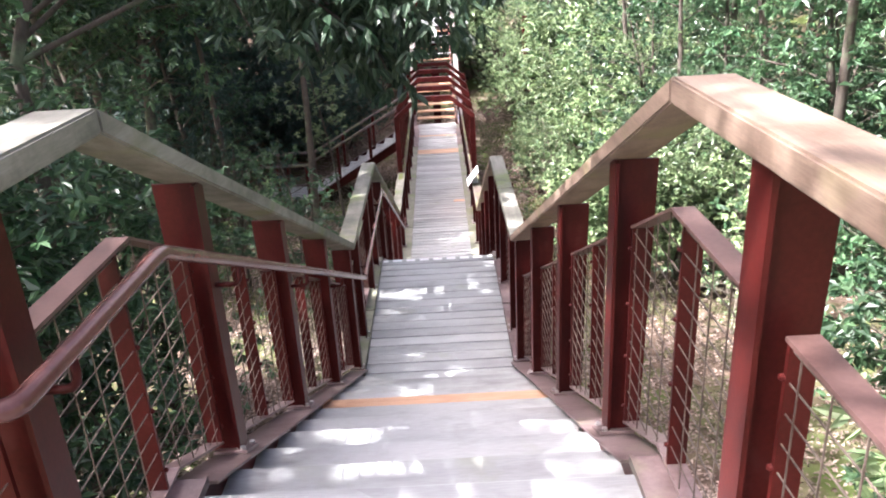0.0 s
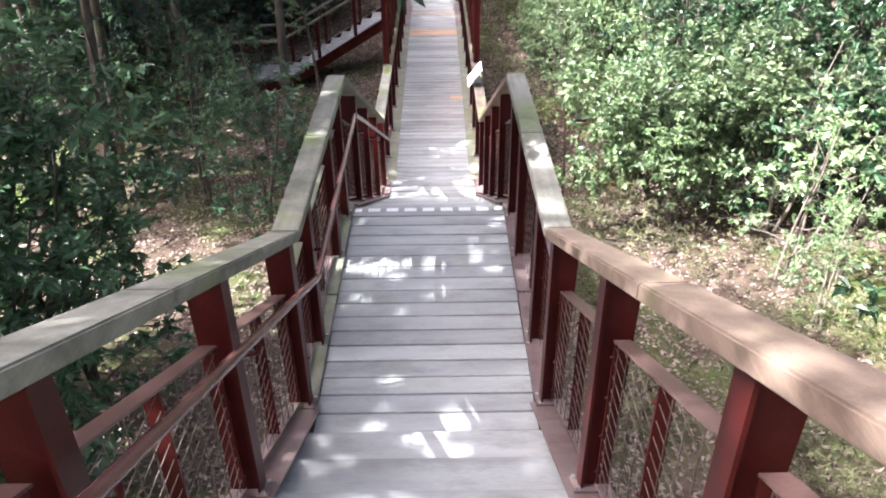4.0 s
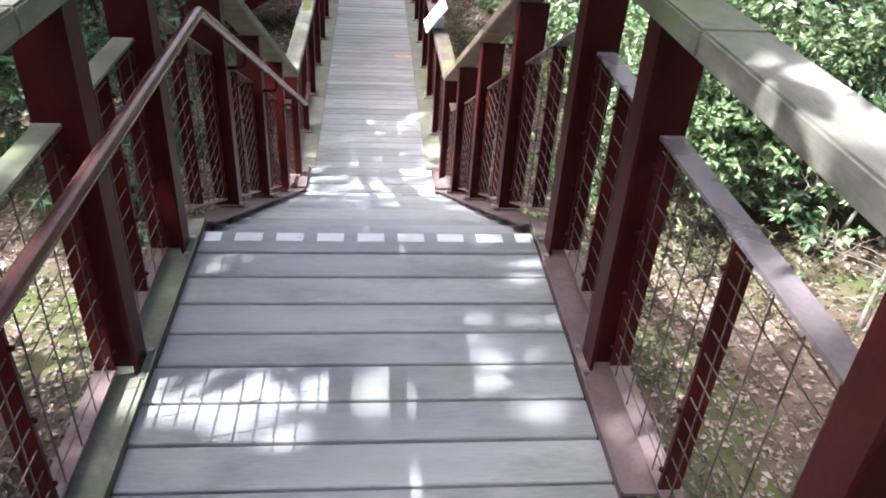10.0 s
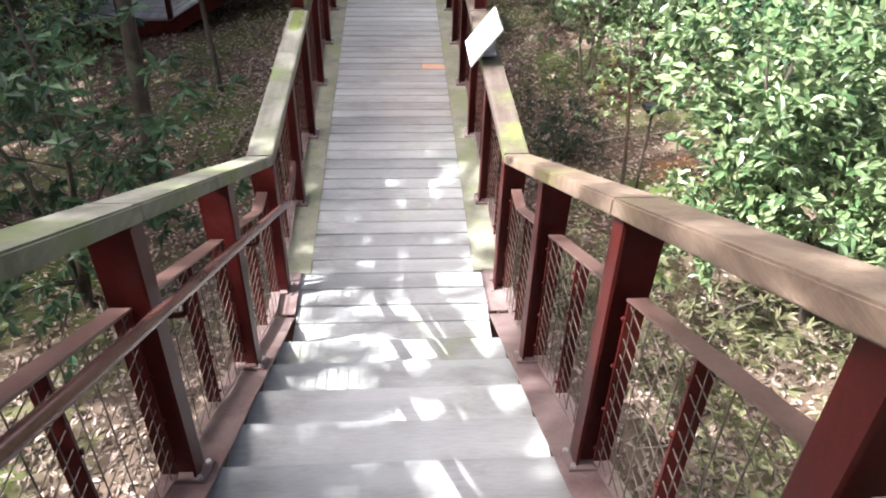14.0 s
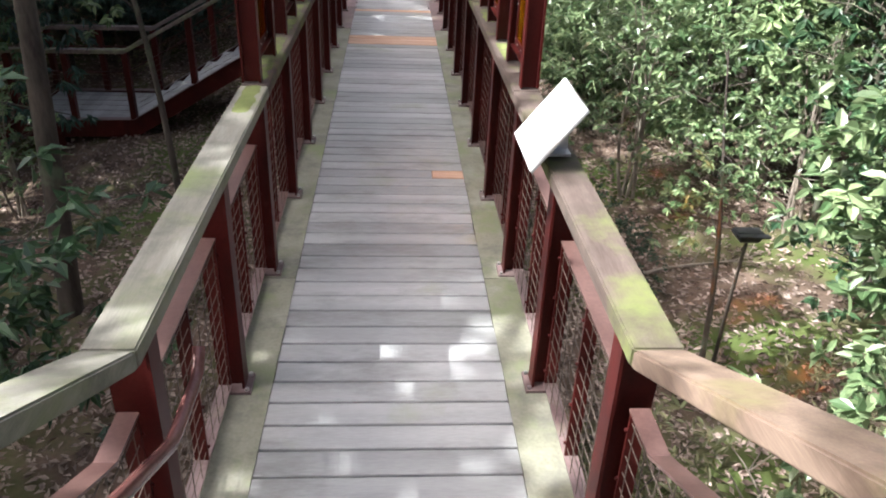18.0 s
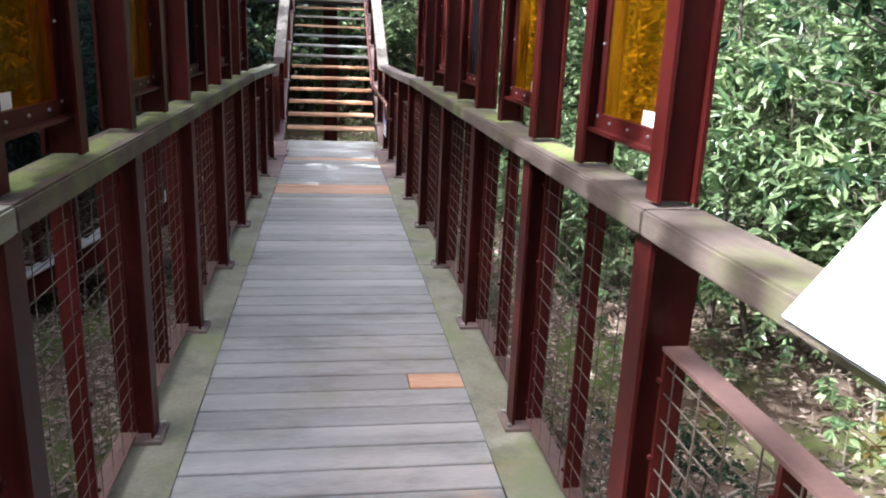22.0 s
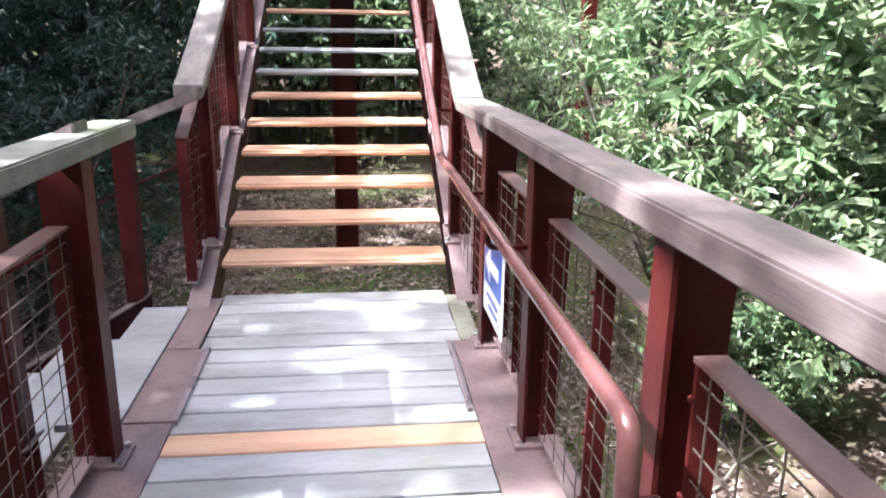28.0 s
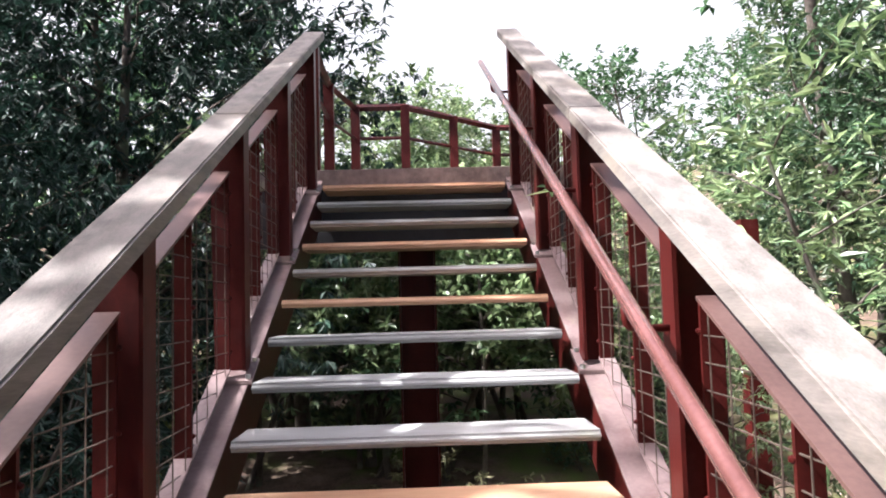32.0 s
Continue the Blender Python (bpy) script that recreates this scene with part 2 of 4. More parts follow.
M_WHITE = surface("worn_white_paint", (0.80, 0.80, 0.81), (0.90, 0.90, 0.90), 9, 0.5, fine=70, bump=0.05, spot=(0.55, 0.55, 0.56), spot_scale=14, spot_at=0.68)
M_SIGN = surface("white_sign_face", (0.86, 0.87, 0.88), (0.90, 0.905, 0.91), 3, 0.3, fine=120, bump=0.01)
M_BLUE = surface("blue_sign_print", (0.02, 0.07, 0.36), (0.03, 0.10, 0.45), 4, 0.35, bump=0.01)
M_GREYBOX = surface("sign_backing_aluminium", (0.35, 0.36, 0.37), (0.5, 0.51, 0.52), 6, 0.4, 0.7, bump=0.02)
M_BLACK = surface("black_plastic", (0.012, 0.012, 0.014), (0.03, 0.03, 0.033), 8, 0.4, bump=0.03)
M_BARK = surface("grey_brown_bark", (0.032, 0.025, 0.020), (0.105, 0.088, 0.07), 7, 0.9, stretch=(1, 1, 0.25), fine=45, bump=0.9, per_object=0.2, spot=(0.12, 0.15, 0.09), spot_scale=2.5, spot_at=0.6)
M_TWIG = surface("pale_bare_twig", (0.14, 0.12, 0.095), (0.30, 0.262, 0.212), 8, 0.85, bump=0.4)
M_SOIL = surface("leaf_littered_soil", (0.06, 0.044, 0.032), (0.16, 0.118, 0.09), 3.5, 0.95, fine=28, bump=1.0, spot=(0.085, 0.115, 0.035), spot_scale=0.5, spot_at=0.54, spec=0.1)
M_LITTER = foliage("dry_fallen_leaves", (0.15, 0.105, 0.08), (0.48, 0.39, 0.33), 0.1, 0.7)
M_LEAF_DARK = foliage("dark_evergreen_leaves", (0.025, 0.070, 0.034), (0.100, 0.185, 0.083), 0.32, 0.36)
M_LEAF_CEDAR = foliage("blue_green_needles", (0.010, 0.034, 0.025), (0.034, 0.082, 0.055), 0.18, 0.5)
M_LEAF_MID = foliage("mid_green_leaves", (0.020, 0.056, 0.027), (0.074, 0.138, 0.066), 0.24, 0.32)
M_LEAF_BOUGH = foliage("cool_green_drooping_leaves", (0.045, 0.100, 0.056), (0.150, 0.240, 0.140), 0.3, 0.34)
M_LEAF_LIGHT = foliage("light_yellow_green_leaves", (0.074, 0.145, 0.058), (0.285, 0.37, 0.185), 0.26, 0.32)
M_LEAF_DRY = foliage("olive_scrub_leaves", (0.10, 0.11, 0.05), (0.22, 0.21, 0.11), 0.35, 0.6)
M_AMBER = acrylic("amber_acrylic", (0.88, 0.50, 0.012), 0.12)
M_RED = acrylic("red_acrylic", (0.74, 0.20, 0.17), 0.34)
M_SMOKE = acrylic("smoked_acrylic", (0.05, 0.045, 0.05), 0.4)


# ---- mesh helpers ----
def link(name, me, parent=None, label=""):
    ob = new(name, me)
    if parent:
        ob.parent = parent
        ob.matrix_parent_inverse = Matrix.Translation(-anchor_of(parent))
    if label:
        ob["label"] = label
    return ob


ANCHORS = {}


def anchor_of(ob):
    return ANCHORS.get(ob.name, Vector())


def thing(name, at, label, category, group="", kind=""):
    ob = new(name)
    ob.empty_display_size = 0.2
    ob.location = at
    ANCHORS[ob.name] = Vector(at)
    return tagged(ob, label, category, group, kind)


def part(name, bm, material, parent=None, label="", smooth=False):
    me = bpy.data.meshes.new(name)
    bmesh.ops.recalc_face_normals(bm, faces=bm.faces)
    bm.to_mesh(me)
    bm.free()
    me.materials.append(material)
    if smooth:
        me.shade_smooth()
    return link(name, me, parent, label)


def box(x0, x1, y0, y1, z0, z1, bevel=0.0, bm=None):
    own = bm or bmesh.new()
    c = Matrix.Translation(((x0 + x1) / 2, (y0 + y1) / 2, (z0 + z1) / 2)) @ Matrix.Diagonal((abs(x1 - x0), abs(y1 - y0), abs(z1 - z0), 1))
    made = bmesh.ops.create_cube(own, size=1, matrix=c)
    if bevel:
        edges = list({e for v in made["verts"] for e in v.link_edges})
        bmesh.ops.bevel(own, geom=edges, offset=bevel, segments=1, affect="EDGES")
    return own


def sweep(path, u0, u1, h0, h1, bm=None, bevel=0.0, axis="x"):
    """A bar of u0..u1 across (along axis) and h0..h1 up, that follows the path."""
    own = bm or bmesh.new()
    rings = []
    for x, y, z in path:
        ring = []
        for u, h in ((u0, h0), (u1, h0), (u1, h1), (u0, h1)):
            ring.append(own.verts.new((x + u, y, z + h) if axis == "x" else (x, y + u, z + h)))
        rings.append(ring)
    for a, b in zip(rings, rings[1:]):
        for i in range(4):
            own.faces.new((a[i], a[(i + 1) % 4], b[(i + 1) % 4], b[i]))
    own.faces.new(rings[0][::-1])
    own.faces.new(rings[-1])
    if bevel:
        bmesh.ops.recalc_face_normals(own, faces=own.faces)
        bmesh.ops.bevel(own, geom=[e for e in own.edges if e.calc_face_angle(0) > 0.6], offset=bevel, segments=2, affect="EDGES")
    return own


def tube(pts, radii, segs=8, bm=None, cap=True):
    own = bm or bmesh.new()
    pts = [Vector(p) for p in pts]
    if isinstance(radii, float):
        radii = [radii] * len(pts)
    rings, ref = [], None
    for i, p in enumerate(pts):
        d = (pts[min(i + 1, len(pts) - 1)] - pts[max(i - 1, 0)]).normalized()
        if ref is None:
            ref = Vector((1, 0, 0)) if abs(d.x) < 0.8 else Vector((0, 1, 0))
        ref = (ref - d * ref.dot(d)).normalized()
        s = d.cross(ref)
        rings.append([own.verts.new(p + (ref * math.cos(a) + s * math.sin(a)) * radii[i]) for a in (2 * math.pi * k / segs for k in range(segs))])
    for a, b in zip(rings, rings[1:]):
        for k in range(segs):
            own.faces.new((a[k], a[(k + 1) % segs], b[(k + 1) % segs], b[k]))
    if cap:
        own.faces.new(rings[0][::-1])
        own.faces.new(rings[-1])
    return own


def prism(outline, z0, z1):
    bm = bmesh.new()
    lo, hi = [[bm.verts.new((x, y, z)) for x, y in outline] for z in (z0, z1)]
    bm.faces.new(lo)
    bm.faces.new(hi[::-1])
    n = len(outline)
    for i in range(n):
        bm.faces.new((lo[i], lo[(i + 1) % n], hi[(i + 1) % n], hi[i]))
    return bm


def bend(pts, r=0.07, n=4):
    """Rounds the corners of a polyline."""
    pts = [Vector(p) for p in pts]
    out = [pts[0]]
    for a, b, c in zip(pts, pts[1:], pts[2:]):
        u, v = (a - b), (c - b)
        rr = min(r, u.length * 0.45, v.length * 0.45)
        p, q = b + u.normalized() * rr, b + v.normalized() * rr
        for k in range(n + 1):
            t = k / n
            out.append(p * (1 - t) ** 2 + b * 2 * t * (1 - t) + q * t * t)
    out.append(pts[-1])
    return out


# ---- plan of the walkway ----
CX = -0.10                                   # middle line
Z_TOP, Z_MID, Z_LOW, Z_END = -0.324, -2.287, -4.25, -1.712
RUN, RISE, STEPS = 0.3586, 0.1785, 11        # both grey flights are alike
Y_F1A, Y_F2A = 2.185, 8.655
Y_F1B, Y_F2B = Y_F1A + RUN * STEPS, Y_F2A + RUN * STEPS
Y_F3A, RUN3, RISE3, N3 = 24.473, 0.318, 0.157, 15
Y_F3B = Y_F3A + RUN3 * N3
PITCH = 0.158                                # of the planks
GROUND = ((-30, -1.4), (-3, -2.6), (2, -3.2), (8, -4.6), (11.5, -5.25), (15, -5.85), (24, -6.0), (34, -5.4), (50, -3.2), (80, 3.0), (140, 12))


def interp(table, v):
    for (a, za), (b, zb) in zip(table, table[1:]):
        if v <= b:
            return za + (zb - za) * max(0.0, (v - a) / (b - a))
    return table[-1][1]


def ground(x, y):
    z = interp(GROUND, y)
    left = max(0.0, -x - 2.0)
    z -= 0.16 * min(left, 8) * min(1.0, max(0.0, (y - 12) / 8)) * (1 if y < 40 else 0.4)
    z += 0.06 * max(0.0, x - 3) + (0.10 * max(0.0, abs(x) - 14)) * 1.2
    z += 0.16 * noise.noise(Vector((x * 0.35, y * 0.35, 0))) + 0.05 * noise.noise(Vector((x * 1.3, y * 1.3, 4)))
    return z


BASE = ((-4, -0.324), (2.25, -0.324), (6.17, -2.283), (8.72, -2.283), (12.64, -4.245), (24.25, -4.245), (29.36, -1.712), (33, -1.712))
RAIL = ((-4, 0.893), (2.04, 0.893), (6.22, -1.10), (8.72, -1.10), (12.69, -3.085), (20.2, -3.105), (22.2, -3.15), (24.3, -3.165), (29.30, -0.67), (33, -0.66))
HALF = ((-4, 0.685), (23.5, 0.685), (24.5, 0.665), (33, 0.665))


def along(table, y0, y1, lift=0.0, side=0, off=0.0):
    """Points of a profile from y0 to y1, at the walkway's side."""
    ys = sorted({y0, y1} | {y for y, _ in table if y0 < y < y1} | {y for y, _ in HALF if y0 < y < y1})
    return [(CX + side * (interp(HALF, y) + off), y, interp(table, y) + lift) for y in ys]


# ---- ground ----
def build_ground():
    xs = np.concatenate([np.linspace(-160, -16, 19), np.linspace(-14, 14, 71), np.linspace(16, 160, 19)])
    ys = np.concatenate([np.linspace(-60, -6, 10), np.linspace(-5, 42, 95), np.linspace(45, 200, 22)])
    verts = [(x, y, ground(x, y)) for y in ys for x in xs]
    w = len(xs)
    faces = [(j * w + i, j * w + i + 1, (j + 1) * w + i + 1, (j + 1) * w + i) for j in range(len(ys) - 1) for i in range(w - 1)]
    me = bpy.data.meshes.new("ground")
    me.from_pydata(verts, [], faces)
    me.materials.append(M_SOIL)
    me.shade_smooth()
    tagged(new("ground", me), "brown forest floor under fallen leaves with moss", "ground", kind="structure")


build_ground()


def build_backdrop():
    """Bright hazy sky low over the far slope ahead."""
    m, n, l, b = nodes_of("bright_haze")
    e = n.new("ShaderNodeEmission")
    e.inputs[0].default_value, e.inputs[1].default_value = (1.0, 0.99, 0.97, 1), 0.42
    l.new(e.outputs[0], n["Material Output"].inputs[0])
    verts, faces = [], []
    for k in range(25):
        a = radians(-48 + 4 * k)
        verts += [(150 * math.sin(a), 20 + 150 * math.cos(a), 2), (150 * math.sin(a), 20 + 150 * math.cos(a), 95)]
    for k in range(24):
        faces.append((2 * k, 2 * k + 2, 2 * k + 3, 2 * k + 1))
    me = bpy.data.meshes.new("backdrop")
    me.from_pydata(verts, [], faces)
    me.materials.append(m)
    tagged(new("backdrop", me), "bright white hazy sky beyond the trees", "sky", kind="structure")


build_backdrop()


# ---- stairs ----
def tread_bm(half, depth, thick):
    bm = box(-half, half, -depth, 0, -thick, 0)
    edges = [e for e in bm.edges if abs(e.calc_length() - 2 * half) < 1e-4]
    bmesh.ops.bevel(bm, geom=edges, offset=0.014, segments=3, affect="EDGES")
    return bm


def stringer(parent, table_pts, side, inner, depth):
    part("stringer", sweep(table_pts, side * 0.0, side * 0.012, -depth, -0.012), M_STEEL, parent, "deep red painted steel stringer")
    part("stringer_flange", sweep(table_pts, side * inner, side * 0.10, -0.012, 0.0, bevel=0.002), M_PLATE, parent, "worn red top plate of the stringer")


def staircase(label, y0, z0, run, rise, count, down, half0, half1, special, depth, plate0, plate1, mat=M_DECK):
    st = thing("staircase", (CX, y0, z0), label, "staircase")
    meshes = {}
    for k in range(count):
        if down:
            y, z = y0 + run * k, z0 - rise * k
        else:
            y, z = y0 + run * k, z0 + rise * k
        half = half0 + (half1 - half0) * k / count
        key = (round(half, 3), k in special)
        if key not in meshes:
            bm = tread_bm(half, depth, 0.037)
            me = bpy.data.meshes.new("tread")
            bmesh.ops.recalc_face_normals(bm, faces=bm.faces)
            bm.to_mesh(me)
            bm.free()
            me.materials.append(M_ORANGE if k in special else mat)
            meshes[key] = me
        ob = new("tread", meshes[key])
        ob.parent = st
        ob.matrix_parent_inverse = Matrix.Translation((-CX, -y0, -z0))
        ob.location = (CX, y if down else y + depth, z)
        ob.rotation_euler = (radians(random.uniform(-0.3, 0.3)), radians(random.uniform(-0.2, 0.2)), 0)
        if k in special:
            ob["label"] = "fresh tan timber replacement tread"
    for side in (-1, 1):
        stringer(st, along(BASE, plate0, plate1, -0.004, side), side, -0.055 if down else -0.012, 0.30)
    return st


# ---- decks ----
def deck(name, label, y0, y1, z, half, special=(), patch=None, x_mid=CX, pitch=PITCH, gap=0.012):
    dk = thing(name, (x_mid, y0, z), label, "deck", kind="structure")
    n = round((y1 - y0) / pitch)
    p = (y1 - y0) / n
    meshes = {}
    for mt in (M_DECK, M_ORANGE):
        bm = box(-half, half, gap / 2, p - gap / 2, -0.032, 0, bevel=0.004)
        me = bpy.data.meshes.new("plank")
        bmesh.ops.recalc_face_normals(bm, faces=bm.faces)
        bm.to_mesh(me)
        bm.free()
        me.materials.append(mt)
        meshes[mt.name] = me
    for k in range(n):
        mt = M_ORANGE if any(abs(y0 + p * (k + 0.5) - s) < p / 2 for s in special) else M_DECK
        ob = new("plank", meshes[mt.name])
        ob.parent = dk
        ob.matrix_parent_inverse = Matrix.Translation((-x_mid, -y0, -z))
        ob.location = (x_mid + random.uniform(-0.003, 0.003), y0 + p * k, z + random.uniform(-0.0015, 0.0015))
        if mt is M_ORANGE:
            ob["label"] = "fresh tan timber replacement plank"
        if patch and abs(y0 + p * (k + 0.5) - patch) < p / 2:
            # this plank is cut short, a tan piece fills its end
            ob.location.x, ob.scale.x = x_mid - 0.125, (2 * half - 0.25) / (2 * half)
            part("plank", box(x_mid + half - 0.246, x_mid + half, y0 + p * k + gap / 2, y0 + p * (k + 1) - gap / 2, z - 0.032, z, bevel=0.004), M_ORANGE, dk, "short tan timber repair piece")
    for u, w in ((-0.40, 0.03), (0.0, 0.13), (0.40, 0.03)):
        part("joist", box(x_mid + u - w, x_mid + u + w, y0 + 0.02, y1 - 0.02, z - 0.20, z - 0.034), M_STEEL, dk, "dark steel joist")
    for s in (-1, 1):
        part("edge_beam", box(x_mid + s * (half + 0.05), x_mid + s * (half + 0.064), y0, y1, z - 0.30, z - 0.034), M_STEEL, dk, "red painted steel edge beam")
    return dk


deck("top_deck", "grey weathered plank deck above the first stairs", -3.0, Y_F1A, Z_TOP, 0.655)
staircase("long stairs of grey treads between red stringers, one tan tread", Y_F1A, Z_TOP, RUN, RISE, STEPS, True, 0.69, 0.69, {6}, 0.38, 2.25, 6.17)
deck("landing_deck", "grey plank landing with a dashed white edge line", Y_F1B - RUN, Y_F2A, Z_MID, 0.655)
staircase("lower stairs of grey treads between red stringers", Y_F2A + RUN, Z_MID - RISE, RUN, RISE, STEPS - 1, True, 0.69, 0.66, set(), 0.38, 8.72, 12.64)
deck("stair_end_deck", "wide grey planks where the lower stairs end", Y_F2B - RUN, 13.09, Z_LOW, 0.625)
deck("boardwalk_deck", "long level boardwalk of grey weathered planks", 13.09, 20.775, Z_LOW, 0.565, patch=16.60)
deck("junction_deck", "sunlit grey plank deck with tan boards", 20.775, 23.70, Z_LOW, 0.565, special=(20.86, 21.01, 21.17, 22.90))
deck("stair_foot_deck", "grey plank deck at the foot of the rising stairs", 23.704, Y_F3A - 0.01, Z_LOW, 0.60)
for x0, x1, y0, y1, mt, what in ((-0.852, -0.706, 23.706, 24.40, M_PLATE, "flat red steel threshold plate beside the planks"), (-0.852, -0.672, 23.02, 23.698, M_PLATE, "flat red steel threshold plate beside the planks"),
                             (0.502, 0.60, 23.706, 24.36, M_MOSSPLATE, "narrow steel plate with yellow algae at the stair foot")):
    tagged(part("threshold_plate", box(x0, x1, y0, y1, Z_LOW - 0.006, Z_LOW + 0.006, bevel=0.002), mt), what, "plate", kind="structure")
for x0, x1, y1 in ((-0.669, -0.648, 23.70), (0.432, 0.452, 23.69)):
    tagged(part("edge_strip", box(x0, x1, 23.0, y1, Z_LOW + 0.001, Z_LOW + 0.017, bevel=0.002), M_WORNSHEEN), "bare worn metal edge strip along the threshold plate", "edge strip", kind="structure")
staircase("rising open-riser stairs with tan and silvered timber treads", Y_F3A, Z_LOW + 0.183, RUN3, RISE3, N3, False, 0.615, 0.615, {0, 1, 2, 3, 4, 5, 9, 11, 14}, 0.285, 24.25, 29.36)

# white dashed line on the landing's edge
for k in range(9):
    w = 0.105 if 0 < k < 8 else 0.06
    x = CX + (k - 4) * 0.158 + (0.022 if k == 0 else -0.022 if k == 8 else 0)
    tagged(part("edge_marking", box(x - w / 2, x + w / 2, 8.573, 8.632, Z_MID + 0.001, Z_MID + 0.004), M_WHITE),
           "worn white paint dash on the landing edge", "floor marking", "dashes of the edge line")

# kerb plates along the level decks
for side in (-1, 1):
    for y0, y1, u0, u1, mt in ((-3.0, 2.24, -0.03, 0.13, M_PLATE), (6.18, 7.29, -0.03, 0.13, M_MOSSPLATE if side < 0 else M_PLATE), (7.315, 8.71, -0.03, 0.13, M_MOSSPLATE if side < 0 else M_PLATE),
                               (12.65, 13.085, -0.06, 0.10, M_PLATE), (13.09, 15.0, -0.12, 0.10, M_MOSSPLATE), (15.006, 18.4, -0.12, 0.10, M_MOSSPLATE),
                               (18.406, 21.6, -0.12, 0.10, M_MOSSPLATE), (21.606, 23.01 if side < 0 else 23.70, -0.12, 0.10, M_PLATE)):
        bm = sweep(along(BASE, y0, y1, 0.012 if u0 > -0.1 else -0.005, side), side * u0, side * u1, -0.008, 0.004, bevel=0.0015)
        if u0 > -0.1:
            sweep(along(BASE, y0, y1, 0.012, side), side * u0, side * (u0 + 0.006), -0.02, 0.014, bm=bm)
        tagged(part("kerb_plate", bm, mt), "flat steel kerb plate along the deck edge with algae" if mt is M_MOSSPLATE else "flat worn red steel kerb plate along the deck edge", "kerb plate", "kerb plates", "structure")


# ---- railings ----
def post(parent, y, side, zb, zt, x=None, mat=M_STEEL):
    """T-shaped steel post: a flange towards the walkway and a web that widens upwards."""
    x = CX + side * interp(HALF, y) if x is None else x
    bm = box(x, x + side * 0.012, y - 0.046, y + 0.046, zb, zt)
    vs = []
    for yy in (y - 0.006, y + 0.006):
        vs.append([bm.verts.new((x + side * u, yy, z)) for u, z in ((0.012, zb), (0.128, zb), (0.150, zt), (0.012, zt))])
    a, b = vs
    bm.faces.new(a)
    bm.faces.new(b[::-1])
    for i in range(4):
        bm.faces.new((a[i], b[i], b[(i + 1) % 4], a[(i + 1) % 4]))
    p = part("post", bm, mat, parent)
    part("base_plate", sweep([(x, yy, interp(BASE, yy) + (zb - interp(BASE, y))) for yy in (y - 0.075, y + 0.075)], -side * 0.03, side * 0.095, -0.012, 0.002), M_PLATE, p, "bolted foot plate")
    for dy in (-0.058, 0.058):
        bm = bmesh.new()
        bmesh.ops.create_cone(bm, cap_ends=True, segments=6, radius1=0.011, radius2=0.011, depth=0.016, matrix=Matrix.Translation((x - side * 0.012, y + dy, interp(BASE, y + dy) + zb - interp(BASE, y) + 0.008)))
        part("bolt", bm, M_BOLT, p, "zinc hexagon bolt")
    return p


def panel(parent, y0, y1, side):
    """Mesh infill between two posts: flat-bar frame, middle upright and a welded wire grid."""
    off = 0.085
    tall = 15.0 < y0 < 20.5
    h = 1.075 if tall else 0.82
    pts = along(BASE, y0, y1, 0.0, side, off)
    bm = sweep([(x, y, z + h) for x, y, z in pts], -0.032, 0.032, -0.005, 0.005)
    # right landing bars take a paler colour in place of reflected sky
    fr = part("panel_frame", bm, (M_MOSSPLATE if side < 0 else M_WORNSHEEN) if 6.2 < y0 < 9.0 else M_BAR, parent, "flat steel bar frame")
    ym = (y0 + y1) / 2
    for yy in (y0 + 0.008, ym, y1 - 0.008):
        x, zb = CX + side * (interp(HALF, yy) + off), interp(BASE, yy)
        bm = box(x - 0.028, x + 0.028, yy - 0.006, yy + 0.006, zb + 0.05, zb + h - 0.004)
        for j in range(4):
            z = zb + 0.12 + (h - 0.2) * j / 3
            bmesh.ops.create_icosphere(bm, subdivisions=1, radius=0.009, matrix=Matrix.Translation((x - side * 0.03, yy + 0.004, z)))
        part("upright", bm, M_STEEL, fr)
    part("bottom_bar", sweep([(x, y, z + 0.05) for x, y, z in pts], -0.03, 0.03, -0.005, 0.005), M_BAR if tall else M_PLATE, fr, "worn bottom bar")
    w = bmesh.new()
    r = 0.0012 if tall else 0.0016
    lo, hi = 0.06, h - 0.008
    pitch = 0.068
    zs = [interp(BASE, y) for y in (y0, (y0 + y1) / 2, y1)]
    k = math.floor((min(zs) + lo) / pitch)
    while k * pitch < max(zs) + hi:
        z = k * pitch
        k += 1
        ys = [y for y in np.linspace(y0 - 0.006, y1 + 0.006, 61) if lo <= z - interp(BASE, y) <= hi]
        if len(ys) > 2:
            a, c = ys[0], ys[-1]
            sweep([(CX + side * (interp(HALF, a) + off - 0.02), a, z), (CX + side * (interp(HALF, c) + off - 0.02), c, z)], -r, r, -r, r, bm=w)
    m = max(3, int((y1 - y0) / 0.11))
    for k in range(m):
        yy = y0 + (y1 - y0) * (k + 0.5) / m
        x, zb = CX + side * (interp(HALF, yy) + off - 0.025), interp(BASE, yy)
        box(x - r, x + r, yy - r, yy + r, zb + 0.05, zb + h, bm=w)
    part("wire_mesh", w, M_WIRE, fr, "welded wire grid")


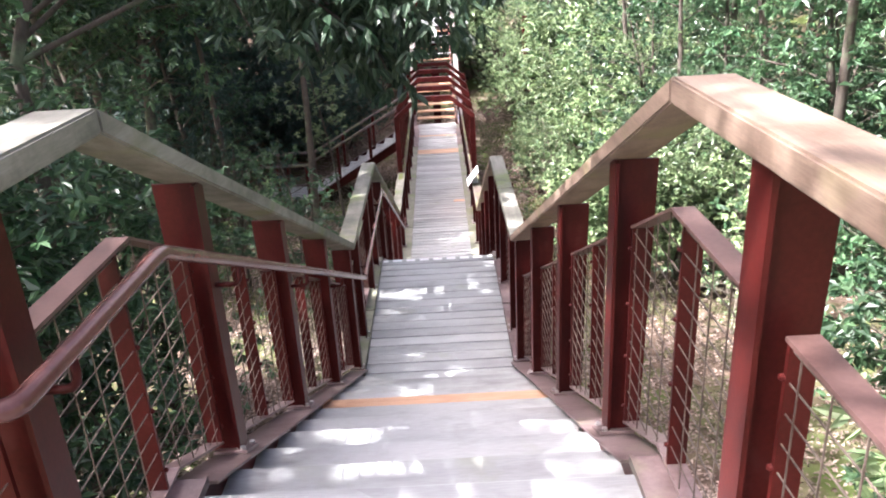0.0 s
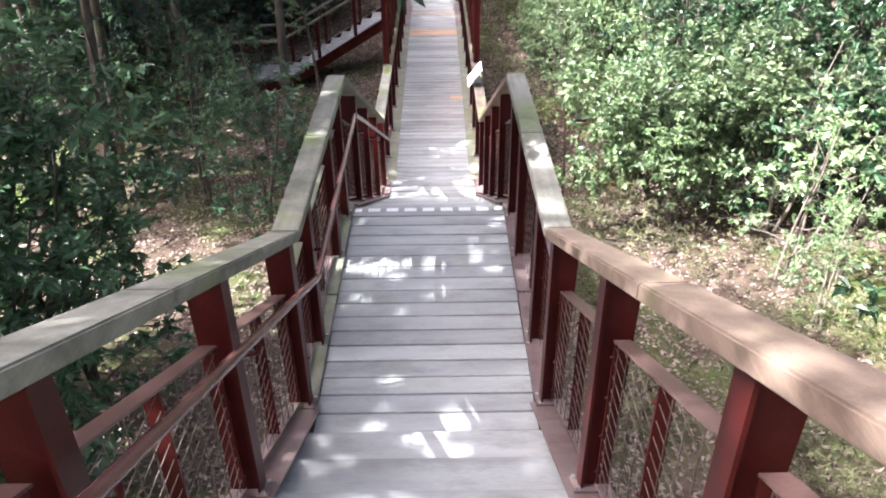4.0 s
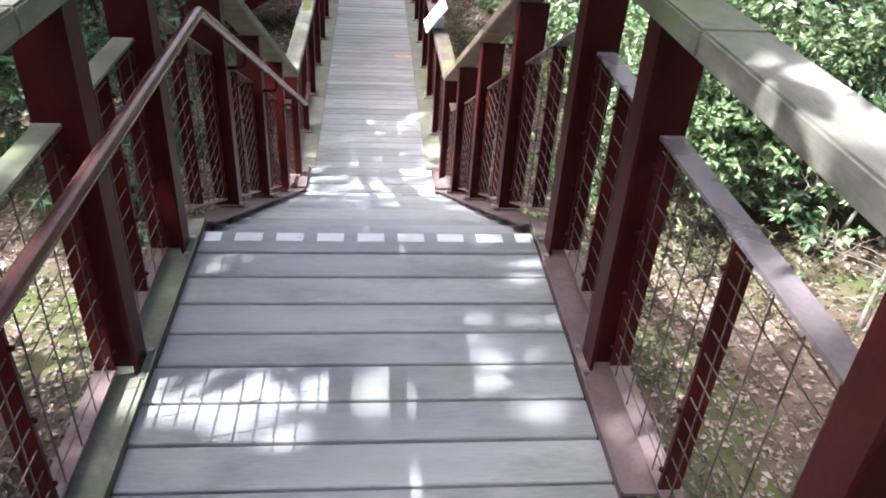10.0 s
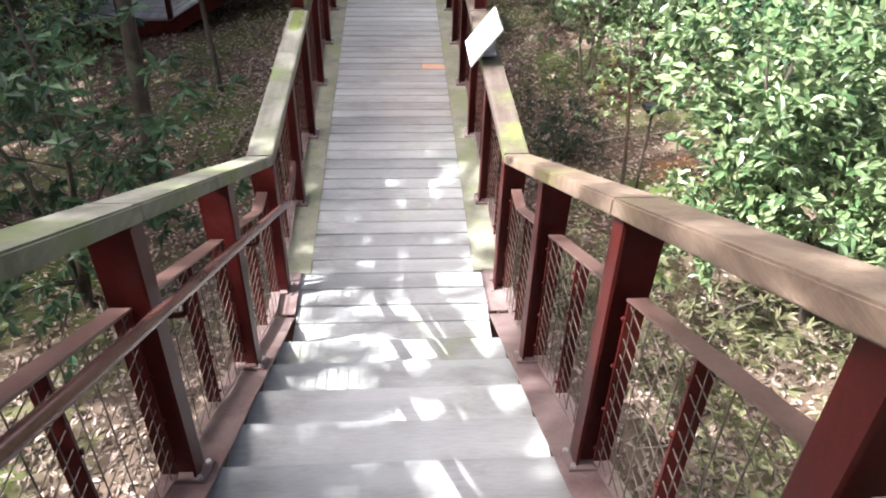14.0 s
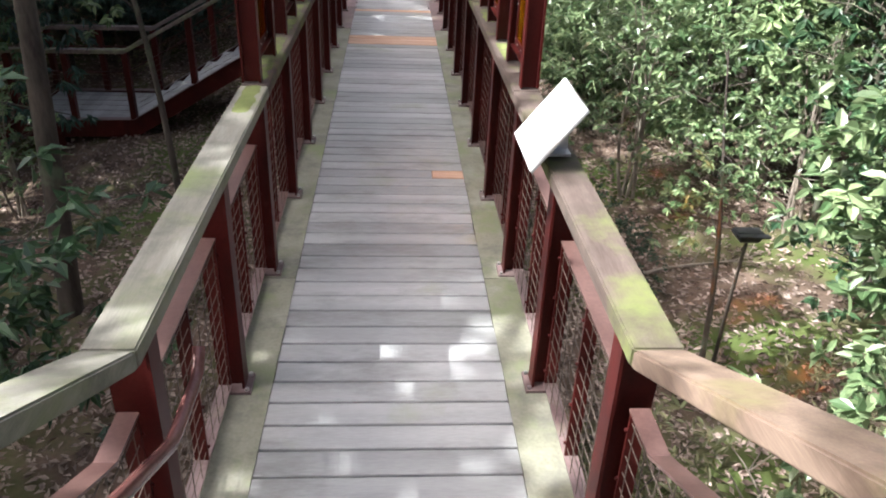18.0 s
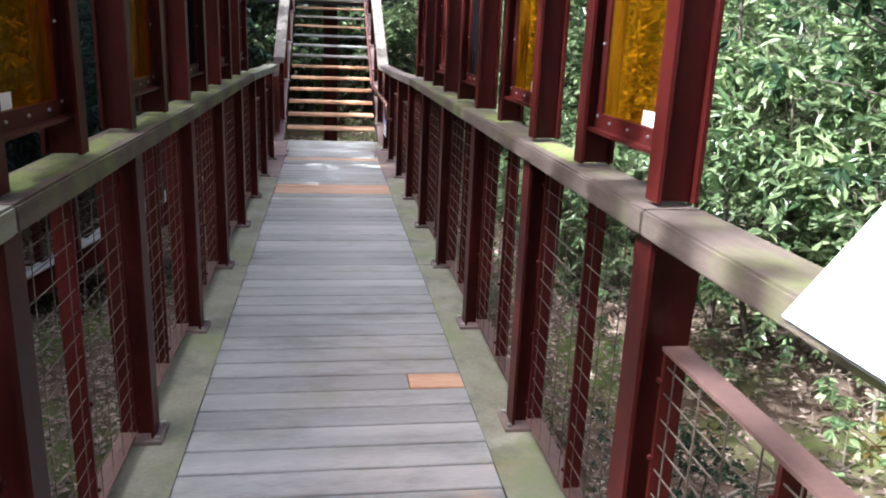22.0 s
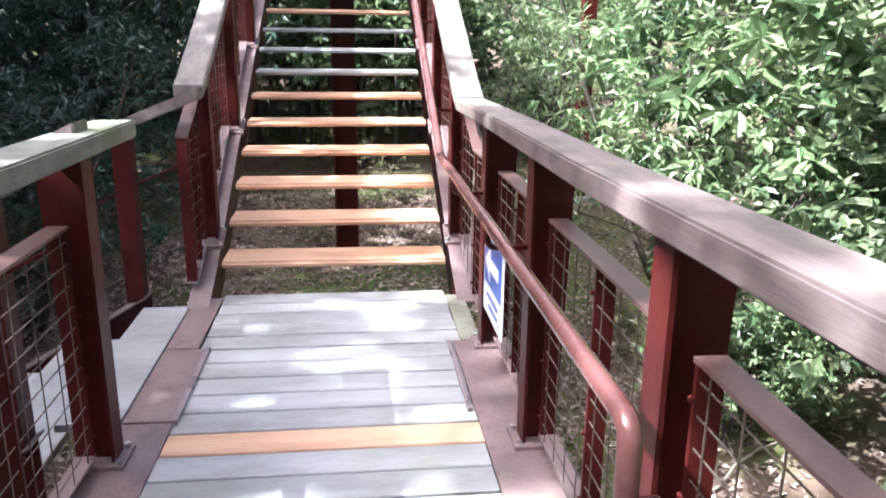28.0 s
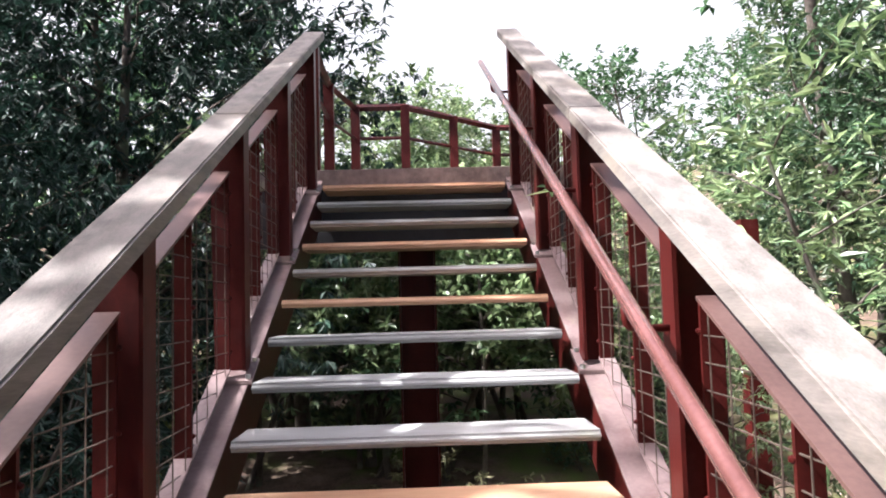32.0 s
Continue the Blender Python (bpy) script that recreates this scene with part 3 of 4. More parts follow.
def moss_pad(parent, y0, y1, side, seed):
    """A thin uneven cushion of moss on the flat top of the level rail."""
    rng = np.random.default_rng(seed)
    u0, u1 = CX + side * (interp(HALF, y0) - 0.026), CX + side * (interp(HALF, y0) + 0.108)
    nx, ny = 9, 26
    wide = rng.uniform(0.82, 1.0)
    verts, faces = [], []
    for j in range(ny):
        v = j / (ny - 1)
        y = y0 + (y1 - y0) * v
        edge = min(1.0, 14 * v * (1 - v)) ** 0.5
        wob = 0.16 * noise.noise(Vector((y * 11, seed, 0))) + 0.09 * noise.noise(Vector((y * 38, seed, 7)))
        a = max(0.0, 0.14 + wob + 0.2 * (1 - edge))
        b = min(1.0, wide - 0.4 * wob - 0.15 * (1 - edge))
        for i in range(nx):
            w = i / (nx - 1)
            h = 0.007 * edge * (4 * w * (1 - w)) ** 0.5 * (0.5 + abs(noise.noise(Vector((y * 30, w * 5, seed)))))
            verts.append((u0 + (u1 - u0) * (a + (b - a) * w), y, interp(RAIL, y) - 0.002 + h))
    for j in range(ny - 1):
        for i in range(nx - 1):
            q = (j * nx + i, j * nx + i + 1, (j + 1) * nx + i + 1, (j + 1) * nx + i)
            faces.append(q if side > 0 else q[::-1])
    me = bpy.data.meshes.new("moss")
    me.from_pydata(verts, [], faces)
    me.materials.append(M_MOSS)
    me.shade_smooth()
    link("moss", me, parent, "cushion of yellow-green moss")


def railing(label, side, ys, rail0, rail1, mat, joints=(-0.4, 2.04, 4.5, 7.5, 10.7, 15.05, 17.55, 20.15, 26.8)):
    rl = thing("railing", (CX + side * interp(HALF, ys[0]), ys[0], interp(BASE, ys[0])), label, "railing", "railings of the walkway")
    cuts = [rail0] + [c for c in joints if rail0 < c < rail1] + [rail1]
    for a, c in zip(cuts, cuts[1:]):
        mossy = (12.6 if side > 0 else 15.0) < a < 20.1
        bm = sweep(along(RAIL, a, c - 0.003, 0.0, side), side * -0.032, side * 0.115, -0.062, 0.0, bevel=0.006)
        part("top_rail", bm, M_RAILMOSS if mossy else mat, rl, "mossy timber top rail" if mossy else "thick weathered timber top rail")
    for y in ys:
        post(rl, y, side, interp(BASE, y) + 0.012, interp(RAIL, y) - 0.061)
    for a, b in zip(ys, ys[1:]):
        panel(rl, a + 0.055, b - 0.055, side)
    return rl


for side in (-1, 1):
    tone = "mossy grey" if side < 0 else "sunlit reddish"
    r1 = railing(tone + " timber rail on red posts along the first stairs", side, (-1.84, -0.70, 0.44 if side < 0 else 0.34, 1.58, 2.72, 3.86, 5.02, 6.15), -3.0, 6.22, M_RAIL if side < 0 else M_RAILTAN)
    r2 = railing("weathered grey-green timber rail on red posts round the landing", side, (6.76, 7.84, 8.50), 6.224, 8.72, M_RAIL)
    r3 = railing("timber rail on red steel posts with mesh, down the lower stairs", side, (9.62, 10.71, 11.80, 12.90), 8.724, 12.69, M_RAIL if side < 0 else M_RAILTAN)
    ys = [14.0 + 1.096 * k for k in range(9)]
    if side > 0:
        ys = ys + [23.66]
    r4 = railing("long level timber rail with green algae on red steel posts", side, ys, 12.694, 23.22 if side < 0 else 24.30, M_RAIL if side < 0 else M_RAILRED)
    r5 = railing("bleached pale timber rail on red steel posts up the stairs", side, (24.74, 25.78, 26.88, 27.93, 28.98), 24.40 if side < 0 else 24.304, 29.30, M_RAILPALE)
    for k in range(-1, 11):
        a = 15.096 + 0.548 * k
        if side < 0 or k % 2 and 0 < k < 9:
            moss_pad(r4, a + 0.04, a + 0.51, side, 3 * k + side + 6)
    # infill that spans from one railing to the next
    panel(r1, 6.15 + 0.055, 6.76 - 0.055, side)
    panel(r2, 8.50 + 0.055, 9.62 - 0.055, side)
    panel(r3, 12.90 + 0.055, 14.0 - 0.055, side)
    if side < 0:
        panel(r5, 24.36, 24.68, side)
    if side > 0:
        panel(r4, 23.66 + 0.055, 24.74 - 0.055, side)


# ---- handrails ----
def handrail(label, pts, side, brackets):
    at = pts[0]
    hr = thing("handrail", at, label, "handrail")
    part("tube", tube(bend(pts, 0.045, 5), 0.021, 12), M_TUBE, hr, smooth=True)
    for y in brackets:
        k = next(i for i in range(len(pts) - 1) if min(pts[i][1], pts[i + 1][1]) <= y <= max(pts[i][1], pts[i + 1][1]) and abs(pts[i][1] - pts[i + 1][1]) > 0.3)
        a, b = pts[k], pts[k + 1]
        t = (y - a[1]) / (b[1] - a[1])
        z = a[2] + (b[2] - a[2]) * t
        x = a[0] + (b[0] - a[0]) * t
        xe = CX + side * (interp(HALF, y) + 0.004)
        part("bracket", tube(bend([(x, y, z - 0.015), (x, y, z - 0.085), (xe, y, z - 0.085)], 0.03, 3), 0.010, 8), M_STEEL, hr, "bent steel bracket", smooth=True)
    return hr


XH = CX - 0.60
handrail("smooth red-brown steel tube handrail beside the mossy railing",
         [(XH - 0.085, 1.37, 0.525), (XH, 1.37, 0.525), (XH, 2.10, 0.51), (XH, 6.32, -1.465), (XH, 8.75, -1.455), (XH, 12.69, -3.40), (XH, 13.0, -3.40), (XH, 13.05, -3.33)],
         -1, (1.58, 2.72, 3.86, 5.02, 6.76, 8.50, 9.62, 10.71, 11.80))
XR = CX + 0.55
handrail("red-brown steel tube handrail rising with the pale stairs",
         [(XR + 0.06, 21.42, -3.60), (XR, 21.42, -3.60), (XR, 21.42, -3.445), (XR, 24.19, -3.445), (XR, 29.80, -0.76)],
         1, (22.77, 23.66, 24.74, 25.78, 26.88, 27.93, 28.98))

# ---- portal frames with coloured panels ----
EAVE, RIDGE = -2.02, -1.64
BARS = [15.096 + 0.548 * k for k in range(10)]
TINT = {0: M_AMBER, 2: M_AMBER, 4: M_SMOKE, 6: M_RED, 8: M_RED}
TINTNAME = {0: "amber", 2: "amber", 4: "dark smoked", 6: "red", 8: "red"}
for k, y in enumerate(BARS):
    if k % 2 == 0:
        fr = thing("portal_frame", (CX, y, -3.08), "red steel portal frame arching over the boardwalk", "frame", "portal frames over the boardwalk")
        part("rafter", sweep([(CX - 0.78, y, EAVE), (CX - 0.33, y, RIDGE), (CX + 0.33, y, RIDGE), (CX + 0.78, y, EAVE)], -0.04, 0.04, -0.05, 0.05, axis="y"), M_STEEL, fr, "cranked steel rafter")
        own = fr
    else:
        own = thing("panel_post_pair", (CX, y, -3.08), "pair of red steel posts that hold coloured panels", "post", "panel posts")
    for s in (-1, 1):
        x = CX + s * 0.742
        bm = prism([(x + u, y + v) for u, v in ((-0.05, -0.032), (-0.05, 0.032), (-0.04, 0.032), (-0.04, 0.005), (0.04, 0.005), (0.04, 0.032), (0.05, 0.032), (0.05, -0.032), (0.04, -0.032), (0.04, -0.005), (-0.04, -0.005), (-0.04, -0.032))], -3.082, EAVE + 0.03)
        part("column", bm, M_STEEL, own, "red steel channel post")
    if k in TINT:
        for s in (-1, 1):
            x = CX + s * 0.742
            y1 = y + 0.548
            pn = thing("colour_panel", (x, y + 0.26, -2.97), "framed %s see-through panel standing on the timber rail" % TINTNAME[k], "panel", "coloured panels along the boardwalk")
            part("sheet", box(x - 0.003, x + 0.003, y + 0.05, y1 - 0.05, -2.94, EAVE - 0.02), TINT[k], pn, TINTNAME[k] + " acrylic sheet").visible_shadow = True
            part("sill_bar", box(x - 0.035, x + 0.035, y + 0.012, y1 - 0.012, -2.985, -2.975), M_STEEL, pn)
            part("bottom_bar", box(x - 0.012, x - 0.004, y + 0.012, y1 - 0.012, -2.975, -2.932), M_STEEL, pn)
            part("bottom_bar", box(x + 0.004, x + 0.012, y + 0.012, y1 - 0.012, -2.975, -2.932), M_STEEL, pn)
            part("head_bar", box(x - 0.012, x + 0.012, y + 0.012, y1 - 0.012, EAVE - 0.03, EAVE + 0.02), M_STEEL, pn)
            for yy in (y + 0.012, y1 - 0.062):
                part("side_bar", box(x - 0.010, x + 0.010, yy, yy + 0.05, -2.97, EAVE - 0.03), M_STEEL, pn)
            for yy in (y + 0.037, y1 - 0.037):
                for j in range(5):
                    bm = bmesh.new()
                    bmesh.ops.create_icosphere(bm, subdivisions=1, radius=0.0055, matrix=Matrix.Translation((x - s * 0.012, yy, -2.94 + 0.2 * j)))
                    part("screw", bm, M_BOLT, pn, "bright dome screw")
            for j in range(3):
                bm = bmesh.new()
                bmesh.ops.create_icosphere(bm, subdivisions=1, radius=0.0055, matrix=Matrix.Translation((x - s * 0.014, y + 0.14 + 0.134 * j, -2.953)))
                part("screw", bm, M_BOLT, pn, "bright dome screw")
            part("sticker", box(x - s * 0.0042, x - s * 0.0062, y + 0.065, y + 0.205, -2.930, -2.893), M_SIGN, pn, "small white sticker")

# ---- lectern sign on the rail ----
sg = thing("lectern_sign", (CX + 0.70, 14.13, -3.07), "blank-looking white tilted sign board bolted on the timber rail", "sign")
tilt = Matrix.Translation((0.566, 14.13, -2.95)) @ Matrix.Rotation(-math.atan2(0.262, 0.203), 4, "Y")
bm = box(-0.166, 0.166, -0.222, 0.222, -0.004, 0.004)
bm.transform(tilt)
part("board", bm, M_SIGN, sg, "white glossy sign face")
bm = box(-0.168, 0.168, -0.224, 0.224, -0.012, -0.0045)
bm.transform(tilt)
part("backing", bm, M_GREYBOX, sg, "aluminium backing sheet")
part("bracket", box(0.585, 0.655, 14.11, 14.15, -3.072, -2.975), M_GREYBOX, sg, "steel bracket")
part("foot", box(0.55, 0.66, 14.05, 14.21, -3.072, -3.060), M_GREYBOX, sg, "steel foot")

# ---- blue arrow sign on the mesh ----
xs = CX + 0.685 - 0.016
bs = thing("arrow_sign", (xs, 23.29, -3.83), "white sign with a blue field and white arrow on the mesh", "sign")
part("board", box(xs, xs + 0.004, 23.07, 23.50, -4.00, -3.64, bevel=0.001), M_SIGN, bs, "white board")
part("blue_field", box(xs - 0.003, xs - 0.001, 23.10, 23.47, -3.86, -3.66), M_BLUE, bs, "blue field")
bm = bmesh.new()
shape = ((23.44, -3.76), (23.33, -3.685), (23.33, -3.735), (23.15, -3.735), (23.15, -3.785), (23.33, -3.785), (23.33, -3.835))
lo = [bm.verts.new((xs - 0.0065, y, z)) for y, z in shape]
hi = [bm.verts.new((xs - 0.0035, y, z)) for y, z in shape]
bm.faces.new(lo)
bm.faces.new(hi[::-1])
for i in range(len(shape)):
    bm.faces.new((lo[i], lo[(i + 1) % 7], hi[(i + 1) % 7], hi[i]))
part("arrow", bm, M_SIGN, bs, "white arrow")
for j in range(2):
    part("print_line", box(xs - 0.003, xs - 0.001, 23.17, 23.41 - 0.05 * j, -3.915 - 0.04 * j, -3.90 - 0.04 * j), M_BLUE, bs, "line of small print")

# ---- top landing ----
def end_landing():
    dk = thing("end_deck", (CX, Y_F3B, Z_END), "grey plank landing at the head of the rising stairs", "deck", kind="structure")
    bm0 = box(-1.30, 1.30, 0.003, 0.147, -0.032, 0, bevel=0.003)
    me = bpy.data.meshes.new("plank")
    bm0.to_mesh(me)
    bm0.free()
    me.materials.append(M_DECK)
    for k in range(22):
        ob = new("plank", me)
        ob.parent = dk
        ob.matrix_parent_inverse = Matrix.Translation((-CX, -Y_F3B, -Z_END))
        ob.location = (CX, Y_F3B + 0.15 * k, Z_END)
    part("face_board", box(CX - 1.3, CX + 1.3, Y_F3B - 0.03, Y_F3B - 0.004, Z_END - 0.14, Z_END - 0.002, bevel=0.003), M_RAILRED, dk, "weathered timber face board")
    # front beam drawn near black, unlike the red beams behind it
    part("front_beam", box(CX - 1.3, CX + 1.3, Y_F3B - 0.012, Y_F3B + 0.10, Z_END - 0.55, Z_END - 0.145), M_BLACK, dk, "near-black beam under the landing edge")
    for y in (Y_F3B + 0.3, Y_F3B + 1.9):
        part("cross_beam", box(CX - 1.3, CX + 1.3, y - 0.05, y + 0.05, Z_END - 0.30, Z_END - 0.034), M_STEEL, dk, "steel cross beam")
    part("column", box(CX - 0.14, CX - 0.128, 29.55, 29.80, -6.2, Z_END - 0.30), M_STEEL, dk)
    part("column", box(CX + 0.128, CX + 0.14, 29.55, 29.80, -6.2, Z_END - 0.30), M_STEEL, dk)
    part("column", box(CX - 0.127, CX + 0.127, 29.67, 29.685, -6.2, Z_END - 0.30), M_STEEL, dk)
    # fence behind the landing
    fence = thing("landing_fence", (CX, 31.4, Z_END), "red steel fence with flat rails behind the top landing", "railing")
    corner = [(-0.86, 29.6), (-0.86, 30.6), (-0.69, 31.4), (-0.19, 31.4), (0.83, 32.4), (1.25, 32.4)]
    for (xa, ya), (xb, yb) in zip(corner, corner[1:]):
        d = Vector((xb - xa, yb - ya, 0))
        n = max(1, round(d.length / 0.75))
        for h, t in ((1.05, 0.06), (0.72, 0.03)):
            part("rail", tube([(xa, ya, Z_END + h - t / 2), (xb, yb, Z_END + h - t / 2)], t * 0.6, 4), M_STEEL, fence)
        for k in range(n + (xb == corner[-1][0])):
            p = Vector((xa, ya, 0)) + d * (k / n)
            part("post", box(p.x - 0.045, p.x + 0.045, p.y - 0.04, p.y + 0.04, Z_END, Z_END + 1.03), M_STEEL, fence)


end_landing()


# ---- branch stairs to the side ----
def branch():
    br = thing("branch_stairs", (-0.9, 23.6, Z_LOW), "dark red side stairs going down from the junction", "staircase")
    X0, X1, X2, X3 = -0.80, -4.15, -5.90, -7.9
    prof = [(X0, -4.10), (X0 - 0.28, -4.20), (X1, -6.02), (X2, -6.05), (X3, -7.3)]
    part("entry_plank", box(X0 - 0.30, X0 - 0.065, 23.04, 24.3, Z_LOW - 0.035, Z_LOW - 0.002, bevel=0.003), M_DECK, br, "grey plank")
    for yy in (22.86, 24.40):
        part("stringer", sweep([(x, yy, z) for x, z in prof[1:]], -0.006, 0.006, -0.30, -0.01, axis="y"), M_STEEL, br)
        part("stringer_flange", sweep([(x, yy, z) for x, z in prof[1:]], -0.06, 0.06, -0.01, 0.0, axis="y"), M_PLATE, br)
        rp = [(X0 + (0.05 if yy > 24 else -0.02), -3.12), (-1.14, -3.28), (X1, -4.93), (X2, -4.95), (X3, -6.2)]
        part("top_rail", sweep([(x, yy, z) for x, z in rp], -0.065, 0.065, -0.06, 0.0, axis="y", bevel=0.005), M_RAILRED, br, "weathered timber rail")
        part("mid_rail", sweep([(x, yy, z - 0.34) for x, z in rp], -0.03, 0.03, -0.012, 0.0, axis="y"), M_STEEL, br)
        for x in (-1.15, -2.15, -3.15, -4.15, -5.05, -5.9, -6.9):
            zb, zt = -interp([(-b[0], -b[1]) for b in prof], -x), -interp([(-b[0], -b[1]) for b in rp], -x)
            part("post", box(x - 0.045, x + 0.045, yy - 0.05, yy + 0.05, zb, zt - 0.05), M_STEEL, br)
            w = bmesh.new()
            for k in range(8):
                sweep([(x - 0.9, yy, zt - 0.4 - 0.08 * k + (-0.5 if -4 < x < -1 else 0)), (x, yy, zt - 0.4 - 0.08 * k)], -0.0025, 0.0025, -0.0025, 0.0025, bm=w, axis="y")
            part("wire_mesh", w, M_WIRE, br)
    n = 10
    for k in range(n):
        x = X0 - 0.40 - (X0 - 0.40 - X1) * (k + 1) / n
        z = Z_LOW - (6.0 + Z_LOW) * (k + 1) / n
        part("tread", box(x, x + 0.33, 22.9, 24.3, z - 0.04, z, bevel=0.004), M_DECK, br, "grey timber tread")
    for k in range(11):
        x = X1 - 0.155 * k
        part("plank", box(x - 0.15, x - 0.004, 22.9, 24.3, -6.09, -6.055), M_DECK, br)
    for x in (-4.2, -5.4):
        for yy in (23.0, 24.2):
            part("pier", box(x - 0.09, x + 0.09, yy - 0.09, yy + 0.09, ground(x, yy) - 0.1, -6.09), M_STEEL, br)


branch()

# ---- red column of the walkway that goes on from the top landing ----
xc, yc = 3.62, 32.3
rc = thing("walkway_column", (xc, yc, ground(xc, yc)), "tall red steel column on a pale concrete foot", "column")
part("shaft", prism([(xc + u, yc + v) for u, v in ((-0.1, -0.1), (0.1, -0.1), (0.1, 0.1), (-0.1, 0.1))], ground(xc, yc) + 0.1, Z_END - 0.12), M_STEEL, rc)
part("foot", box(xc - 0.22, xc + 0.22, yc - 0.22, yc + 0.22, ground(xc, yc) - 0.2, ground(xc, yc) + 0.10, bevel=0.02), M_GREYBOX, rc, "pale concrete foot")

# ---- spotlight on a stake ----
sp = thing("spotlight", (2.67, 16.17, ground(2.67, 16.17)), "black garden spotlight on a thin stake among leaves", "lamp")
part("stake", tube([(2.67, 16.20, ground(2.67, 16.2) - 0.1), (2.665, 16.19, -5.2), (2.67, 16.17, -4.57)], [0.018, 0.016, 0.014], 8), M_BARK, sp, "dark wooden stake", smooth=True)
bm = box(2.55, 2.79, 16.10, 16.24, -4.58, -4.495, bevel=0.02)
for v in bm.verts:
    if v.co.z < -4.54:
        v.co.x = 2.67 + (v.co.x - 2.67) * 0.72
part("housing", bm, M_BLACK, sp, "black plastic housing")
part("visor", box(2.545, 2.795, 16.04, 16.10, -4.505, -4.492, bevel=0.003), M_BLACK, sp, "black visor")

# ---- columns under the walkway ----
for y in (0.6, 6.5, 8.4, 13.2, 17.3, 21.2, 24.1):
    for s in (-1, 1):
        x = CX + s * 0.52
        zt = interp(BASE, y) - 0.30
        tagged(part("support_column", box(x - 0.07, x + 0.07, y - 0.07, y + 0.07, ground(x, y) - 0.15, zt, bevel=0.006), M_STEEL), "square red steel column under the walkway", "column", "support columns", "structure")


# ---- plants ----
def leaves_mesh(name, P, D, length, width, material, seed, fold=0.18, droop=0.25, simple=False):
    rng = np.random.default_rng(seed)
    n = len(P)
    D = D / np.linalg.norm(D, axis=1, keepdims=True)
    R = rng.normal(size=(n, 3)) * 0.55 + np.array([0, 0, 1.0])
    S = np.cross(D, R)
    S /= np.linalg.norm(S, axis=1, keepdims=True)
    N = np.cross(S, D)
    L = length * rng.uniform(0.65, 1.25, (n, 1))
    W = width * rng.uniform(0.75, 1.2, (n, 1))
    if simple:
        rows = ((0, 0, 0), (0.45, 0.5, fold), (1.0, 0, -droop), (0.45, -0.5, fold))
        cells = np.array([[0, 1, 2], [0, 2, 3]])
    else:
        rows = ((0, 0, 0), (0.32, 0.5, fold), (0.68, 0.42, fold * 0.6), (1.0, 0, -droop), (0.68, -0.42, fold * 0.6), (0.32, -0.5, fold))
        cells = np.array([[0, 1, 2, 3], [0, 3, 4, 5]])
    V = np.stack([P + D * L * a + S * W * b + N * W * c for a, b, c in rows], 1).reshape(-1, 3)
    F = (np.arange(n)[:, None, None] * len(rows) + cells[None]).reshape(-1, cells.shape[1])
    me = bpy.data.meshes.new(name)
    me.from_pydata(V.tolist(), [], F.tolist())
    me.materials.append(material)
    return me


def limb_set(rng, height, spread, count, r0, lean=0.25, start=0.3, twigs=2):
    """Trunk and limbs: lists of points and radii, and the limb tips."""
    lines, tips = [], []
    lx, ly = rng.uniform(-lean, lean, 2)
    pts = []
    for k in range(8):
        t = k / 7
        pts.append(Vector((lx * t * height * 0.5 + 0.10 * math.sin(3 * t + lx * 9), ly * t * height * 0.5 + 0.10 * math.cos(4 * t + ly * 9) - 0.1, t * height * 0.92)))
    lines.append((pts, [r0 * (1.15 - 0.9 * k / 7) for k in range(8)]))
    for k in range(count):
        t = start + (1 - start) * (k + 0.5) / count
        i = min(6, int(t * 7))
        b = pts[i].lerp(pts[i + 1], t * 7 - i)
        ang = k * 2.4 + rng.uniform(-0.5, 0.5)
        ln = spread * rng.uniform(0.6, 1.1) * (1.15 - 0.55 * t)
        d = Vector((math.cos(ang), math.sin(ang), rng.uniform(0.05, 0.7)))
        q = [b, b + d * ln * 0.35 + Vector((0, 0, 0.06 * ln)), b + d * ln * 0.7 + Vector((rng.uniform(-.1, .1) * ln, rng.uniform(-.1, .1) * ln, 0.05 * ln)), b + d * ln]
        r = r0 * 0.42 * (1.15 - 0.7 * t)
        lines.append((q, [r, r * 0.75, r * 0.5, r * 0.2]))
        tips += [q[2], q[3], q[1].lerp(q[2], 0.6)]
        for j in range(twigs):
            a = q[1].lerp(q[3], rng.uniform(0.2, 0.8))
            e = a + Vector((rng.uniform(-1, 1), rng.uniform(-1, 1), rng.uniform(-0.3, 0.8))) * ln * 0.4
            lines.append(([a, a.lerp(e, 0.5) + Vector((0, 0, 0.04)), e], [r * 0.4, r * 0.3, r * 0.12]))
            tips.append(e)
    tips.append(pts[-1])
    return lines, tips


def crown_mesh(rng, tips, leaves, length, width, mat, clump, droop, seed, simple, whorl=9):
    """Leaves in whorls at the ends of short twigs round the limb tips."""
    T = np.array([tuple(t) for t in tips])
    pick = rng.integers(0, len(T), leaves // whorl)
    m = len(pick)
    C = T[pick] + rng.normal(size=(m, 3)) * clump * np.array([1, 1, 0.8])
    twig = C - T.mean(0) + rng.normal(size=(m, 3)) * clump * 2
    twig /= np.linalg.norm(twig, axis=1, keepdims=True)
    twig = twig * 0.7 + np.array([0, 0, 0.25])
    back = -rng.uniform(0, 1, (m, whorl, 1)) ** 1.5 * length * 1.1
    P = (C[:, None] + twig[:, None] * back).reshape(-1, 3)
    out = rng.normal(size=(m, whorl, 3)) * np.array([1, 1, 0.55])
    out /= np.linalg.norm(out, axis=2, keepdims=True)
    D = (twig[:, None] * 0.55 + out + np.array([0, 0, -droop])).reshape(-1, 3)
    return leaves_mesh("crown", P, D, length, width, mat, seed + 1, simple=simple)


